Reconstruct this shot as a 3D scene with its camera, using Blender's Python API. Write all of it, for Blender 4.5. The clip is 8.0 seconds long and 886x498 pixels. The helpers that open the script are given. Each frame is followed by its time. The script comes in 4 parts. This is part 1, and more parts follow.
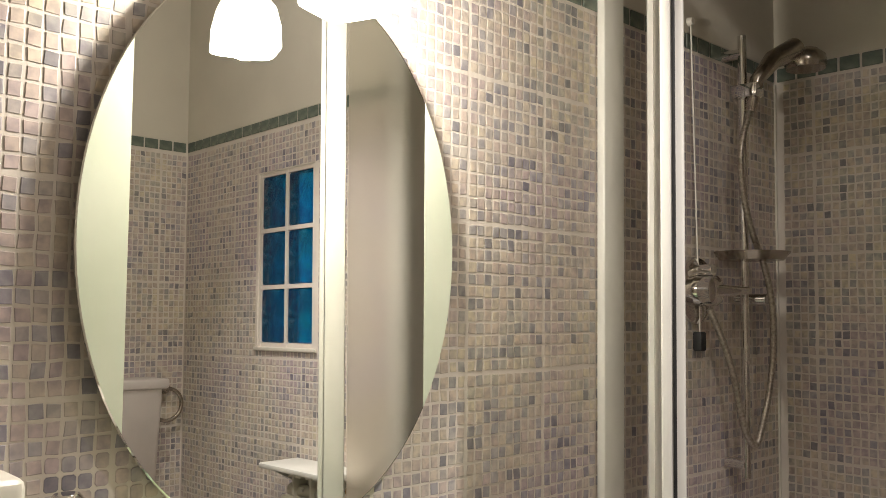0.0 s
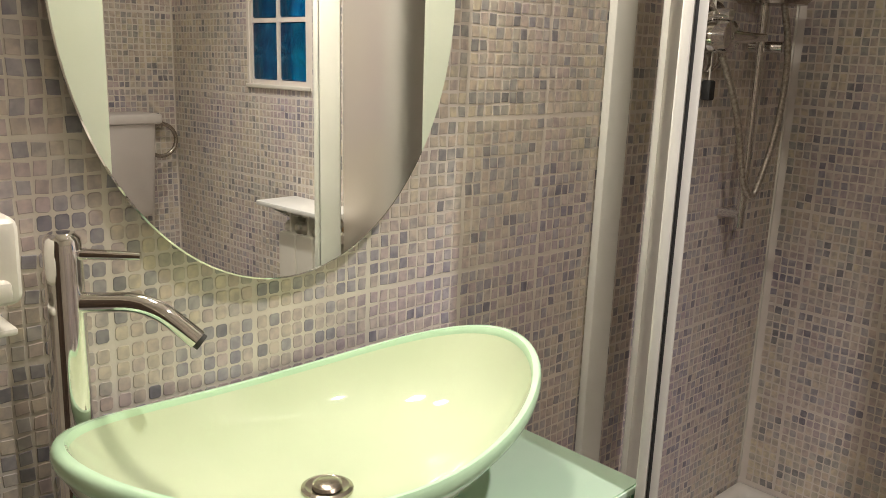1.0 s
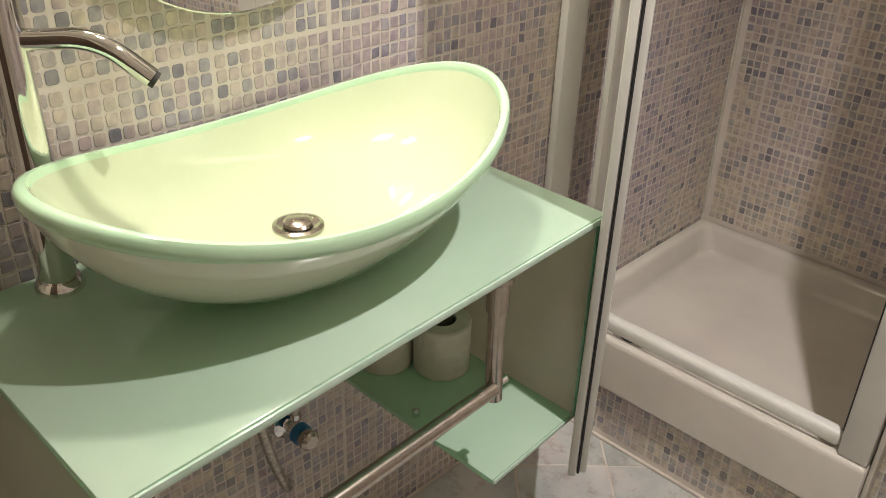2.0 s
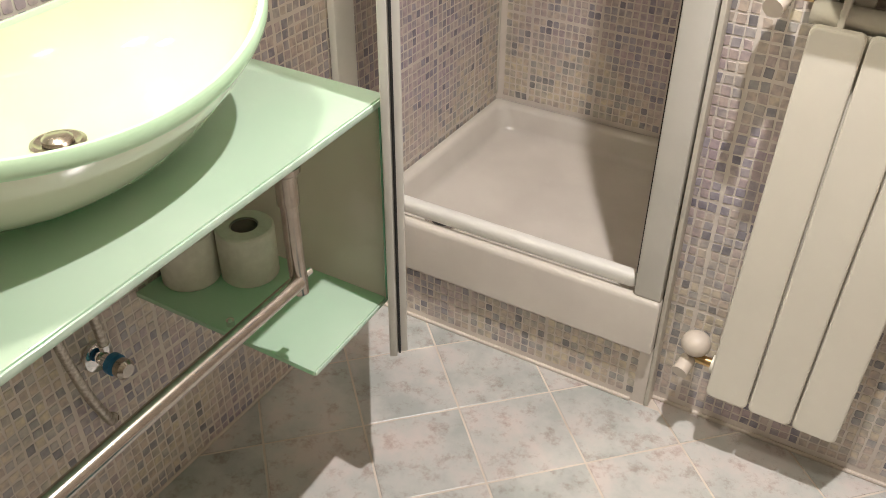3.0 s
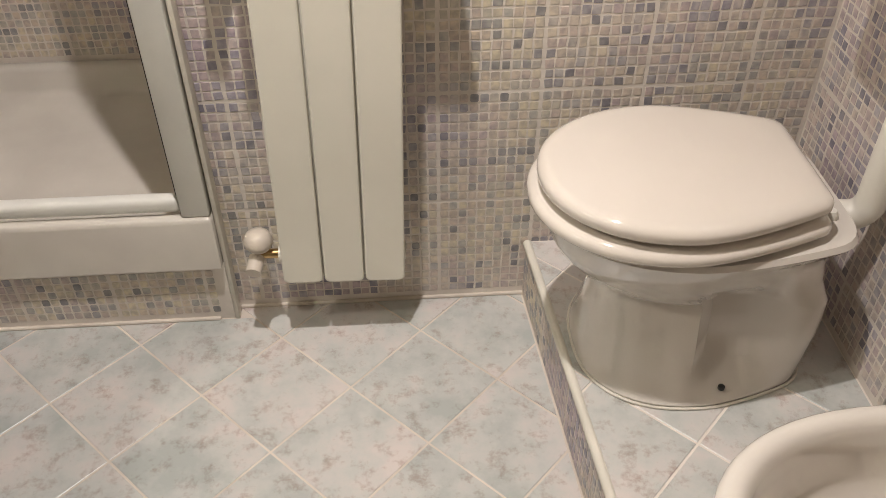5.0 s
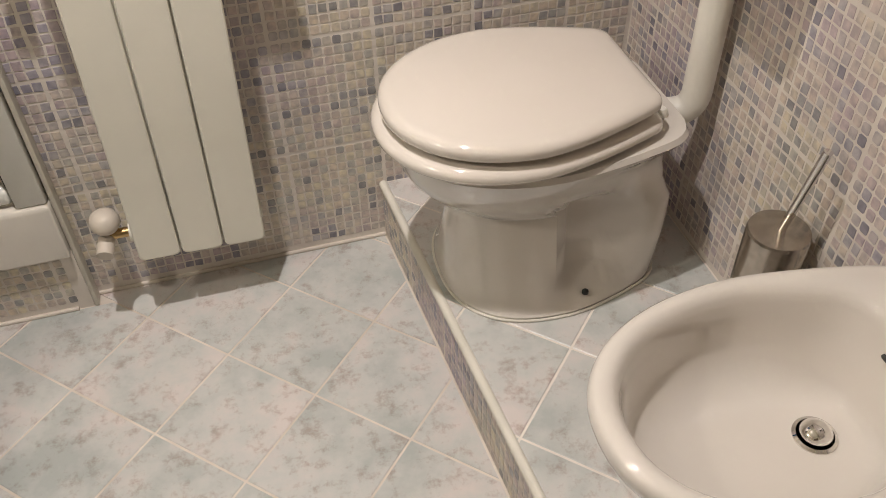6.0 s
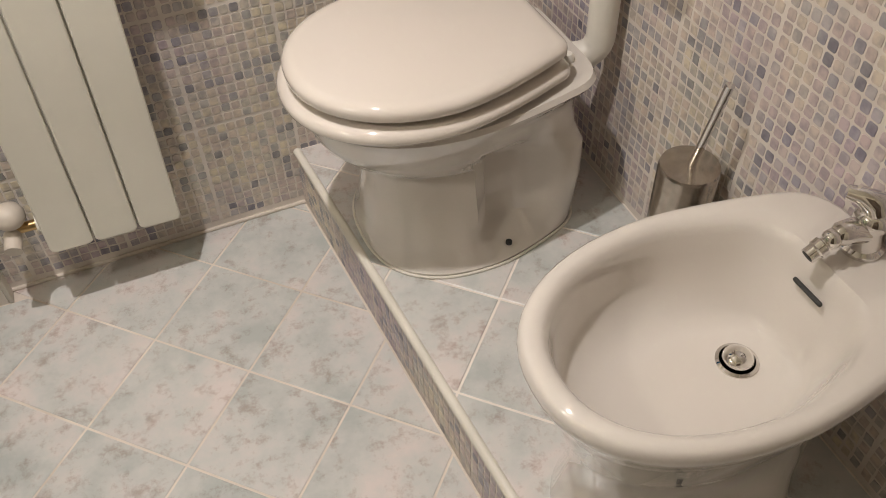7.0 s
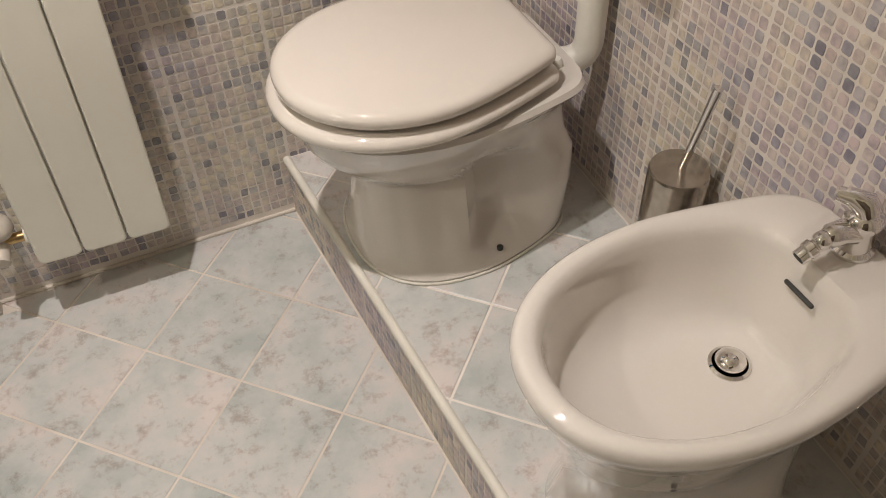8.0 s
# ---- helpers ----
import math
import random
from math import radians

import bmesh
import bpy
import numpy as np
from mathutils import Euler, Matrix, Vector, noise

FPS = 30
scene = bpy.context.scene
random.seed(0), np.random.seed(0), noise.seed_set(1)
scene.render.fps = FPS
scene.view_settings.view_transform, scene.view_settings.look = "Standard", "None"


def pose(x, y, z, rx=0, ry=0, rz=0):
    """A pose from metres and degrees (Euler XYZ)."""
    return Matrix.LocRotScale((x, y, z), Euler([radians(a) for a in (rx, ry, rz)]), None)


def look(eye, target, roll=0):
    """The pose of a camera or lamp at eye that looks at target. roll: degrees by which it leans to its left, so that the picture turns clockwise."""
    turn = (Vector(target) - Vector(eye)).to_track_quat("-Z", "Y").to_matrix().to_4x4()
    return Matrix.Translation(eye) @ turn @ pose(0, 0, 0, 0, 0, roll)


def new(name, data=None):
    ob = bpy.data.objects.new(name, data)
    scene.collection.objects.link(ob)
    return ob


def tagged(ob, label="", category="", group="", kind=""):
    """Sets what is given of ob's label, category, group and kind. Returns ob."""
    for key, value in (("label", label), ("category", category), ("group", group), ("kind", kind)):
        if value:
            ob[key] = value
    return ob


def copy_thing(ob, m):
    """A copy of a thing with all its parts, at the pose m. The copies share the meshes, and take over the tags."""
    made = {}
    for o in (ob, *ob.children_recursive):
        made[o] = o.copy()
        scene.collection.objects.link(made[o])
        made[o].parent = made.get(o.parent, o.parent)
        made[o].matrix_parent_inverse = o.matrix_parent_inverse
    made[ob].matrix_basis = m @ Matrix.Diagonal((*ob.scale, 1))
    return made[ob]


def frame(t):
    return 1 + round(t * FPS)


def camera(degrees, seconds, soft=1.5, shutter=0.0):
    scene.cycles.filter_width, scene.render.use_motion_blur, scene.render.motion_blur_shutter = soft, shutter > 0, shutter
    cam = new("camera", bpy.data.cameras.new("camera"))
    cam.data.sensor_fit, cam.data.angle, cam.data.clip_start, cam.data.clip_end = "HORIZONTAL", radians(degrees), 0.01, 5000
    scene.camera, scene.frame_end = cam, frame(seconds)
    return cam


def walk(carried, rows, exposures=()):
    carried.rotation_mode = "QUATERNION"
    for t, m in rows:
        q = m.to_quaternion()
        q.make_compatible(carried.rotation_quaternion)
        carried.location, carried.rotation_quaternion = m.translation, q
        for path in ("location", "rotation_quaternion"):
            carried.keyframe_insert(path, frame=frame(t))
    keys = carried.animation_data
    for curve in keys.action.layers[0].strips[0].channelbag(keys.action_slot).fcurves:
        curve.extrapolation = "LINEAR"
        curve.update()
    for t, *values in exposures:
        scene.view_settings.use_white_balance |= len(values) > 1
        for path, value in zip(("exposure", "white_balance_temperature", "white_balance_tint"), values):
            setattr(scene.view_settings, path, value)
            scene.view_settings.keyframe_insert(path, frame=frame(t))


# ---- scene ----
cam = camera(54.5, 8.0, soft=0.85)
PATH = [
    (0, (1.01, -1.471, 1.405), (-0.445, -0.105, 1.539), 0.7),
    (0.5, (0.992, -1.457, 1.41), (-0.455, -0.086, 1.248), 1.6),
    (1, (0.972, -1.444, 1.409), (-0.431, -0.093, 0.947), 2.2),
    (1.5, (0.963, -1.438, 1.396), (-0.359, -0.129, 0.665), 2.4),
    (1.7, (0.963, -1.434, 1.39), (-0.32, -0.152, 0.541), 2.3),
    (2.8, (1.025, -1.423, 1.36), (0.107, -0.071, 0.211), 0.7),
    (3, (1.032, -1.416, 1.355), (0.204, -0.005, 0.206), 0.4),
    (3.5, (1.05, -1.402, 1.343), (0.473, 0.128, 0.186), 0.4),
    (4, (1.069, -1.405, 1.341), (0.761, 0.177, 0.156), 0.5),
    (4.5, (1.086, -1.408, 1.337), (0.992, 0.163, 0.106), 0.1),
    (5, (1.095, -1.403, 1.328), (1.196, 0.121, 0.036), -0.3),
    (5.2, (1.097, -1.403, 1.326), (1.262, 0.095, 0.009), -0.5),
    (6.3, (1.113, -1.424, 1.317), (1.548, -0.082, -0.1), -1.6),
    (6.5, (1.115, -1.422, 1.317), (1.572, -0.119, -0.127), -1.7),
    (7, (1.119, -1.415, 1.321), (1.635, -0.146, -0.135), -1.9),
    (7.5, (1.12, -1.411, 1.321), (1.655, -0.148, -0.136), -1.9),
    (8, (1.12, -1.412, 1.32), (1.659, -0.143, -0.128), -2.0),
]
walk(cam, [(t, look(eye, target, roll)) for t, eye, target, roll in PATH], exposures=[(0, -0.20), (0.5, -0.16), (1.0, -0.14), (1.7, -0.08), (2.8, 0.48), (4.5, 0.27), (6.5, 0.03), (8, 0.01)])

# ---------------------------------------------------------------- light
world = bpy.data.worlds.new("world")
scene.world = world
world.use_nodes = True
wn = world.node_tree
sky = wn.nodes.new("ShaderNodeTexSky")
sky.sky_type = "NISHITA"
sky.sun_disc = False
sky.sun_elevation = radians(12)
sky.sun_rotation = radians(200)
wn.links.new(sky.outputs[0], wn.nodes["Background"].inputs[0])
wn.nodes["Background"].inputs[1].default_value = 0.15

MIRROR_LAMP = (0.141, -0.832, 1.812)
MIRROR_LAMP_WATTS = 17.5
MIRROR_LAMP_COLOUR = (1.0, 0.92, 0.80)
CEILING_LAMP = (0.97, -0.55, 2.44)
CEILING_LAMP_AIM = (0.84, -0.44, 0.0)
CEILING_LAMP_WATTS = 116.0
# added fill light at the ceiling lamp, raises the ambient level
CEILING_FILL_WATTS = 6.0
LAMP_COLOUR = (1.0, 0.93, 0.905)

# ---------------------------------------------------------------- the plan (metres)
X_E = 1.905      # east wall, behind the toilet
Y_S = -2.25      # south wall, behind the camera
Y_B = 0.64       # back of the shower
X_SH = 0.80      # east side of the shower
Z_TILE = 1.985   # top of the mosaic
Z_BORD = 2.025   # top of the green border
Z_CEIL = 2.75
T = 0.12         # wall thickness
STEP_Z = 0.15    # height of the raised floor
TOP_Z = 0.822    # glass washstand top


# ---------------------------------------------------------------- materials
def material(name, colour, rough=0.5, metal=0.0, **more):
    m = bpy.data.materials.new(name)
    m.use_nodes = True
    b = m.node_tree.nodes["Principled BSDF"]
    b.inputs["Base Color"].default_value = (*colour, 1)
    b.inputs["Roughness"].default_value = rough
    b.inputs["Metallic"].default_value = metal
    for key, value in more.items():
        b.inputs[key.replace("_", " ")].default_value = value
    return m


def node(m, kind, **values):
    n = m.node_tree.nodes.new(kind)
    for key, value in values.items():
        n.inputs[key.replace("_", " ")].default_value = value
    return n


def link(m, a, b):
    m.node_tree.links.new(a, b)


def ramp(m, stops, interpolation="LINEAR"):
    r = m.node_tree.nodes.new("ShaderNodeValToRGB")
    r.color_ramp.interpolation = interpolation
    e = r.color_ramp.elements
    while len(e) < len(stops):
        e.new(0.5)
    for el, (p, c) in zip(e, stops):
        el.position, el.color = p, (*c, 1)
    return r


def mixer(m, mode="MIX", factor=0.5):
    n = m.node_tree.nodes.new("ShaderNodeMix")
    n.data_type, n.blend_type = "RGBA", mode
    n.inputs[0].default_value = factor
    return n


def bump_from(m, socket, strength=0.2, distance=0.002):
    b = node(m, "ShaderNodeBump", Strength=strength, Distance=distance)
    link(m, socket, b.inputs["Height"])
    link(m, b.outputs[0], m.node_tree.nodes["Principled BSDF"].inputs["Normal"])


def mottled(name, dark, light, scale, rough=0.5, metal=0.0, bump=0.0, detail=6.0, **more):
    m = material(name, light, rough, metal, **more)
    co = m.node_tree.nodes.new("ShaderNodeTexCoord")
    n = node(m, "ShaderNodeTexNoise", Scale=scale, Detail=detail)
    link(m, co.outputs["Object"], n.inputs["Vector"])
    r = ramp(m, [(0.35, dark), (0.65, light)])
    link(m, n.outputs[0], r.inputs[0])
    link(m, r.outputs[0], m.node_tree.nodes["Principled BSDF"].inputs["Base Color"])
    if bump:
        n2 = node(m, "ShaderNodeTexNoise", Scale=scale * 9, Detail=3.0)
        link(m, co.outputs["Object"], n2.inputs["Vector"])
        bump_from(m, n2.outputs[0], bump)
    return m


def mosaic_material(name, by_object):
    """Glazed mosaic chips in beige, rose, grey and slate blue, watery inside each chip."""
    m = material(name, (0.5, 0.45, 0.4), 0.38)
    if by_object:
        pick = m.node_tree.nodes.new("ShaderNodeObjectInfo").outputs["Random"]
    else:
        pick = m.node_tree.nodes.new("ShaderNodeNewGeometry").outputs["Random Per Island"]
    r = ramp(m, [(0.0, (0.59, 0.54, 0.48)), (0.24, (0.55, 0.485, 0.46)), (0.42, (0.49, 0.465, 0.45)), (0.56, (0.53, 0.465, 0.465)),
                 (0.68, (0.45, 0.44, 0.455)), (0.80, (0.36, 0.355, 0.385)), (0.91, (0.27, 0.268, 0.295)), (0.96, (0.57, 0.50, 0.46))], "CONSTANT")
    link(m, pick, r.inputs[0])
    co = m.node_tree.nodes.new("ShaderNodeNewGeometry")
    n = node(m, "ShaderNodeTexNoise", Scale=55.0, Detail=3.0)
    link(m, co.outputs["Position"], n.inputs["Vector"])
    big = node(m, "ShaderNodeTexNoise", Scale=2.6, Detail=2.0)
    link(m, co.outputs["Position"], big.inputs["Vector"])
    w = ramp(m, [(0.35, (0.72, 0.71, 0.73)), (0.62, (1.22, 1.2, 1.12))])
    link(m, n.outputs[0], w.inputs[0])
    a = mixer(m, "MULTIPLY", 0.75)
    link(m, r.outputs[0], a.inputs[6])
    link(m, w.outputs[0], a.inputs[7])
    tint = ramp(m, [(0.4, (0.92, 0.86, 0.98)), (0.6, (1.06, 1.04, 0.92))])
    link(m, big.outputs[0], tint.inputs[0])
    c = mixer(m, "MULTIPLY", 0.9)
    link(m, a.outputs[2], c.inputs[6])
    link(m, tint.outputs[0], c.inputs[7])
    link(m, c.outputs[2], m.node_tree.nodes["Principled BSDF"].inputs["Base Color"])
    bump_from(m, n.outputs[0], 0.15, 0.001)
    return m


def floor_material(name):
    """Pale blue-grey glazed tile with rusty brown clouds."""
    m = material(name, (0.5, 0.52, 0.5), 0.33)
    g = m.node_tree.nodes.new("ShaderNodeNewGeometry")
    info = m.node_tree.nodes.new("ShaderNodeObjectInfo")
    add = node(m, "ShaderNodeVectorMath")
    add.operation = "MULTIPLY_ADD"
    add.inputs[1].default_value = (1, 1, 1)
    link(m, g.outputs["Position"], add.inputs[0])
    comb = node(m, "ShaderNodeVectorMath")
    comb.operation = "SCALE"
    comb.inputs[0].default_value = (7, 5, 3)
    link(m, info.outputs["Random"], comb.inputs["Scale"])
    link(m, comb.outputs[0], add.inputs[2])
    cloud = node(m, "ShaderNodeTexNoise", Scale=7.0, Detail=7.0, Roughness=0.62)
    link(m, add.outputs[0], cloud.inputs["Vector"])
    base = ramp(m, [(0.36, (0.42, 0.44, 0.42)), (0.50, (0.53, 0.53, 0.505)), (0.66, (0.63, 0.57, 0.54))])
    link(m, cloud.outputs[0], base.inputs[0])
    rust = node(m, "ShaderNodeTexNoise", Scale=26.0, Detail=8.0, Roughness=0.75)
    link(m, add.outputs[0], rust.inputs["Vector"])
    spots = ramp(m, [(0.52, (1, 1, 1)), (0.66, (0.66, 0.54, 0.50))])
    link(m, rust.outputs[0], spots.inputs[0])
    mix = mixer(m, "MULTIPLY", 0.8)
    link(m, base.outputs[0], mix.inputs[6])
    link(m, spots.outputs[0], mix.inputs[7])
    link(m, mix.outputs[2], m.node_tree.nodes["Principled BSDF"].inputs["Base Color"])
    bump_from(m, cloud.outputs[0], 0.12, 0.003)
    return m


M_CHIP = mosaic_material("mosaic_chip", True)
M_CHIPS = mosaic_material("mosaic_field", False)
M_GROUT = mottled("grout", (0.68, 0.62, 0.56), (0.78, 0.72, 0.65), 9, 0.85, bump=0.2)
M_FGROUT = mottled("floor_grout", (0.58, 0.51, 0.44), (0.72, 0.65, 0.57), 6, 0.85, bump=0.2)
M_FLOOR = floor_material("floor_tile")
M_BORDER = mottled("green_border", (0.10, 0.13, 0.11), (0.20, 0.23, 0.18), 30, 0.3)
M_PLASTER = mottled("plaster", (0.60, 0.56, 0.48), (0.66, 0.62, 0.53), 3, 0.9, bump=0.15)
M_TRIM = mottled("white_trim", (0.64, 0.61, 0.53), (0.72, 0.68, 0.60), 12, 0.4)
M_PORC = mottled("porcelain", (0.63, 0.585, 0.53), (0.67, 0.625, 0.57), 4, 0.06, Coat_Weight=1.0, Coat_Roughness=0.02)
M_SEAT = mottled("seat_plastic", (0.67, 0.61, 0.545), (0.70, 0.64, 0.575), 4, 0.06, Coat_Weight=1.0, Coat_Roughness=0.02)
M_ENAMEL = mottled("radiator_enamel", (0.72, 0.69, 0.60), (0.76, 0.73, 0.64), 5, 0.35)
M_WHITE = mottled("white_metal", (0.70, 0.69, 0.64), (0.76, 0.75, 0.70), 8, 0.35)
M_PLASTIC = mottled("white_plastic", (0.72, 0.69, 0.62), (0.78, 0.75, 0.68), 6, 0.4)
M_KNOB = mottled("aged_plastic", (0.54, 0.48, 0.41), (0.62, 0.55, 0.47), 12, 0.45)
M_ACRYL = mottled("tray_acrylic", (0.62, 0.58, 0.52), (0.70, 0.66, 0.59), 5, 0.18, Coat_Weight=0.5)
M_CHROME = mottled("chrome", (0.74, 0.72, 0.70), (0.82, 0.80, 0.78), 20, 0.05, 1.0)
M_STEEL = mottled("brushed_steel", (0.45, 0.40, 0.35), (0.55, 0.50, 0.44), 60, 0.22, 1.0)
M_BRASS = mottled("brass", (0.45, 0.30, 0.14), (0.6, 0.42, 0.2), 40, 0.3, 1.0)
M_BLACK = mottled("black_rubber", (0.012, 0.012, 0.013), (0.03, 0.03, 0.03), 40, 0.6)
M_MIRROR = material("mirror_silver", (0.76, 0.77, 0.74), 0.0, 1.0)
M_SATIN = mottled("satin_glass", (0.60, 0.66, 0.52), (0.66, 0.71, 0.58), 6, 0.3)
M_GTOP = mottled("frosted_green_glass", (0.58, 0.74, 0.59), (0.65, 0.79, 0.65), 5, 0.16, Coat_Weight=0.4)
M_GRIM = mottled("glass_front_edge", (0.46, 0.62, 0.50), (0.56, 0.70, 0.59), 30, 0.1)
M_GPANEL = mottled("frosted_panel", (0.54, 0.53, 0.46), (0.60, 0.59, 0.52), 5, 0.22, Coat_Weight=0.3)
M_GEDGE = mottled("glass_edge", (0.20, 0.46, 0.31), (0.30, 0.55, 0.40), 30, 0.1)
M_BOWLIN = mottled("basin_inside", (0.56, 0.65, 0.43), (0.61, 0.69, 0.47), 5, 0.05, Coat_Weight=1.0, Coat_Roughness=0.02)
M_BOWLOUT = mottled("basin_outside", (0.74, 0.72, 0.60), (0.78, 0.76, 0.64), 5, 0.12, Coat_Weight=0.5)
M_RIM = mottled("basin_rim_glass", (0.50, 0.74, 0.49), (0.57, 0.80, 0.55), 8, 0.05, Coat_Weight=0.6)


def let_through(m, share, colour):
    """Frosted glass: part of the light passes, scattered."""
    out = m.node_tree.nodes["Material Output"]
    mix = node(m, "ShaderNodeMixShader")
    mix.inputs[0].default_value = share
    tr = m.node_tree.nodes.new("ShaderNodeBsdfTranslucent")
    tr.inputs[0].default_value = (*colour, 1)
    link(m, m.node_tree.nodes["Principled BSDF"].outputs[0], mix.inputs[1])
    link(m, tr.outputs[0], mix.inputs[2])
    link(m, mix.outputs[0], out.inputs[0])


let_through(M_GPANEL, 0.62, (0.86, 0.85, 0.75))
let_through(M_GTOP, 0.30, (0.36, 0.82, 0.50))
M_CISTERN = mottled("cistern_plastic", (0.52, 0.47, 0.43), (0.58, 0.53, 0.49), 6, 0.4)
M_DOORGLASS = material("satin_door_glass", (0.92, 0.90, 0.84), 0.45, Transmission_Weight=1.0, IOR=1.1)
M_PAPER = mottled("tissue", (0.74, 0.70, 0.62), (0.82, 0.78, 0.70), 60, 0.95, bump=0.3)
M_CARD = mottled("cardboard", (0.22, 0.19, 0.16), (0.30, 0.26, 0.21), 40, 0.9)
M_TEAL = mottled("teal_plastic", (0.01, 0.16, 0.20), (0.015, 0.20, 0.25), 8, 0.35)
M_BLUE = mottled("blue_plastic", (0.02, 0.16, 0.34), (0.03, 0.2, 0.4), 20, 0.4)
M_HOSE = mottled("braided_hose", (0.35, 0.31, 0.26), (0.6, 0.55, 0.48), 160, 0.35, 0.8)
# dark brown chosen to give the chrome something dark to reflect
M_DOOR = mottled("door_wood", (0.07, 0.045, 0.03), (0.12, 0.08, 0.05), 6, 0.45, bump=0.1)
M_RED = mottled("red_plastic", (0.35, 0.02, 0.02), (0.45, 0.03, 0.03), 40, 0.4)
M_DARK = mottled("dark_gap", (0.02, 0.02, 0.02), (0.04, 0.04, 0.035), 20, 0.7)


def blue_block_material():
    m = material("blue_block_glass", (0.005, 0.16, 0.42), 0.05, Transmission_Weight=0.75, IOR=1.3)
    co = m.node_tree.nodes.new("ShaderNodeTexCoord")
    wv = node(m, "ShaderNodeTexNoise", Scale=11.0, Detail=1.0, Distortion=2.6)
    link(m, co.outputs["Object"], wv.inputs["Vector"])
    r = ramp(m, [(0.3, (0.0, 0.09, 0.32)), (0.6, (0.0, 0.25, 0.56)), (0.75, (0.05, 0.45, 0.75))])
    link(m, wv.outputs[0], r.inputs[0])
    link(m, r.outputs[0], m.node_tree.nodes["Principled BSDF"].inputs["Base Color"])
    bump_from(m, wv.outputs[0], 0.5, 0.01)
    return m


M_BLOCK = blue_block_material()
M_BULB = material("lit_bulb", (1, 0.9, 0.7), 0.4, Emission_Strength=40.0)
M_BULB.node_tree.nodes["Principled BSDF"].inputs["Emission Color"].default_value = (1, 0.935, 0.87, 1)

M_SHADE = material("frosted_lamp_glass", (0.9, 0.88, 0.82), 0.4, Emission_Strength=6.0)
M_SHADE.node_tree.nodes["Principled BSDF"].inputs["Emission Color"].default_value = (1, 0.935, 0.80, 1)


# ---------------------------------------------------------------- mesh tools
def mesh_of(name, bm, mat, smooth=True):
    flat = bm.faces.layers.int.get("flat") is not None
    bm.normal_update()
    me = bpy.data.meshes.new(name)
    bm.to_mesh(me)
    bm.free()
    me.materials.append(mat)
    if smooth:
        me.polygons.foreach_set("use_smooth", [True] * len(me.polygons))
        me.set_sharp_from_angle(angle=radians(24 if flat else 42))
    return me


def part(name, bm, mat, parent=None, label="", smooth=True):
    ob = new(name, mesh_of(name, bm, mat, smooth))
    ob.parent = parent
    if label:
        ob["label"] = label
    return ob


def thing(name, label, category, group="", kind="", at=(0, 0, 0)):
    ob = new(name)
    ob.empty_display_size = 0.05
    ob.location = at
    return tagged(ob, label, category, group, kind)


def box(x0, x1, y0, y1, z0, z1, bevel=0.0, segments=2, bm=None):
    own = bmesh.new()
    own.faces.layers.int.new("flat")
    bmesh.ops.create_cube(own, size=1.0)
    for v in own.verts:
        v.co = Vector((x0 + (v.co.x + 0.5) * (x1 - x0), y0 + (v.co.y + 0.5) * (y1 - y0), z0 + (v.co.z + 0.5) * (z1 - z0)))
    if bevel:
        bmesh.ops.bevel(own, geom=own.edges[:], offset=bevel, segments=segments, affect="EDGES", profile=0.5)
    if bm is None:
        return own
    join(bm, own)
    return bm


def join(bm, other):
    tmp = bpy.data.meshes.new("tmp")
    other.to_mesh(tmp)
    other.free()
    bm.from_mesh(tmp)
    bpy.data.meshes.remove(tmp)
    return bm


def loft(rings, cap0=True, cap1=True, closed=True, bm=None):
    bm = bm or bmesh.new()
    vs = [[bm.verts.new(p) for p in ring] for ring in rings]
    n = len(vs[0])
    for a, b in zip(vs, vs[1:]):
        for i in range(n if closed else n - 1):
            j = (i + 1) % n
            bm.faces.new((a[i], a[j], b[j], b[i]))
    if cap0:
        bm.faces.new(vs[0][::-1])
    if cap1:
        bm.faces.new(vs[-1])
    bmesh.ops.recalc_face_normals(bm, faces=bm.faces[:])
    return bm


def tube(points, radius, n=12, bm=None, caps=True):
    """A round bar along points."""
    pts = [Vector(p) for p in points]
    radii = radius if isinstance(radius, (list, tuple)) else [radius] * len(pts)
    rings, side = [], None
    for i, p in enumerate(pts):
        d = (pts[min(i + 1, len(pts) - 1)] - pts[max(i - 1, 0)]).normalized()
        if side is None:
            side = d.orthogonal().normalized()
        else:
            side = (side - d * side.dot(d)).normalized()
        up = d.cross(side)
        rings.append([p + radii[i] * (math.cos(a) * side + math.sin(a) * up) for a in (2 * math.pi * k / n for k in range(n))])
    own = loft(rings, caps, caps)
    return own if bm is None else join(bm, own)


def arc(points, steps=6, radius=0.03):
    """Round the corners of a line of points."""
    pts = [Vector(p) for p in points]
    out = [pts[0]]
    for a, b, c in zip(pts, pts[1:], pts[2:]):
        r = min(radius, (a - b).length * 0.49, (c - b).length * 0.49)
        p, q = b + (a - b).normalized() * r, b + (c - b).normalized() * r
        for k in range(steps + 1):
            t = k / steps
            out.append((1 - t) ** 2 * p + 2 * t * (1 - t) * b + t * t * q)
    return out + [pts[-1]]


def lathe(profile, centre, n=32, cap0=True, cap1=True, axis="z"):
    """A turned body: profile of (radius, height) round an upright axis, or one along x or y."""
    rings = []
    for r, h in profile:
        ring = []
        for k in range(n):
            a = 2 * math.pi * k / n
            u, v = r * math.cos(a), r * math.sin(a)
            ring.append(Vector(centre) + Vector({"z": (u, v, h), "x": (h, u, v), "y": (u, h, v)}[axis]))
        rings.append(ring)
    return loft(rings, cap0, cap1)


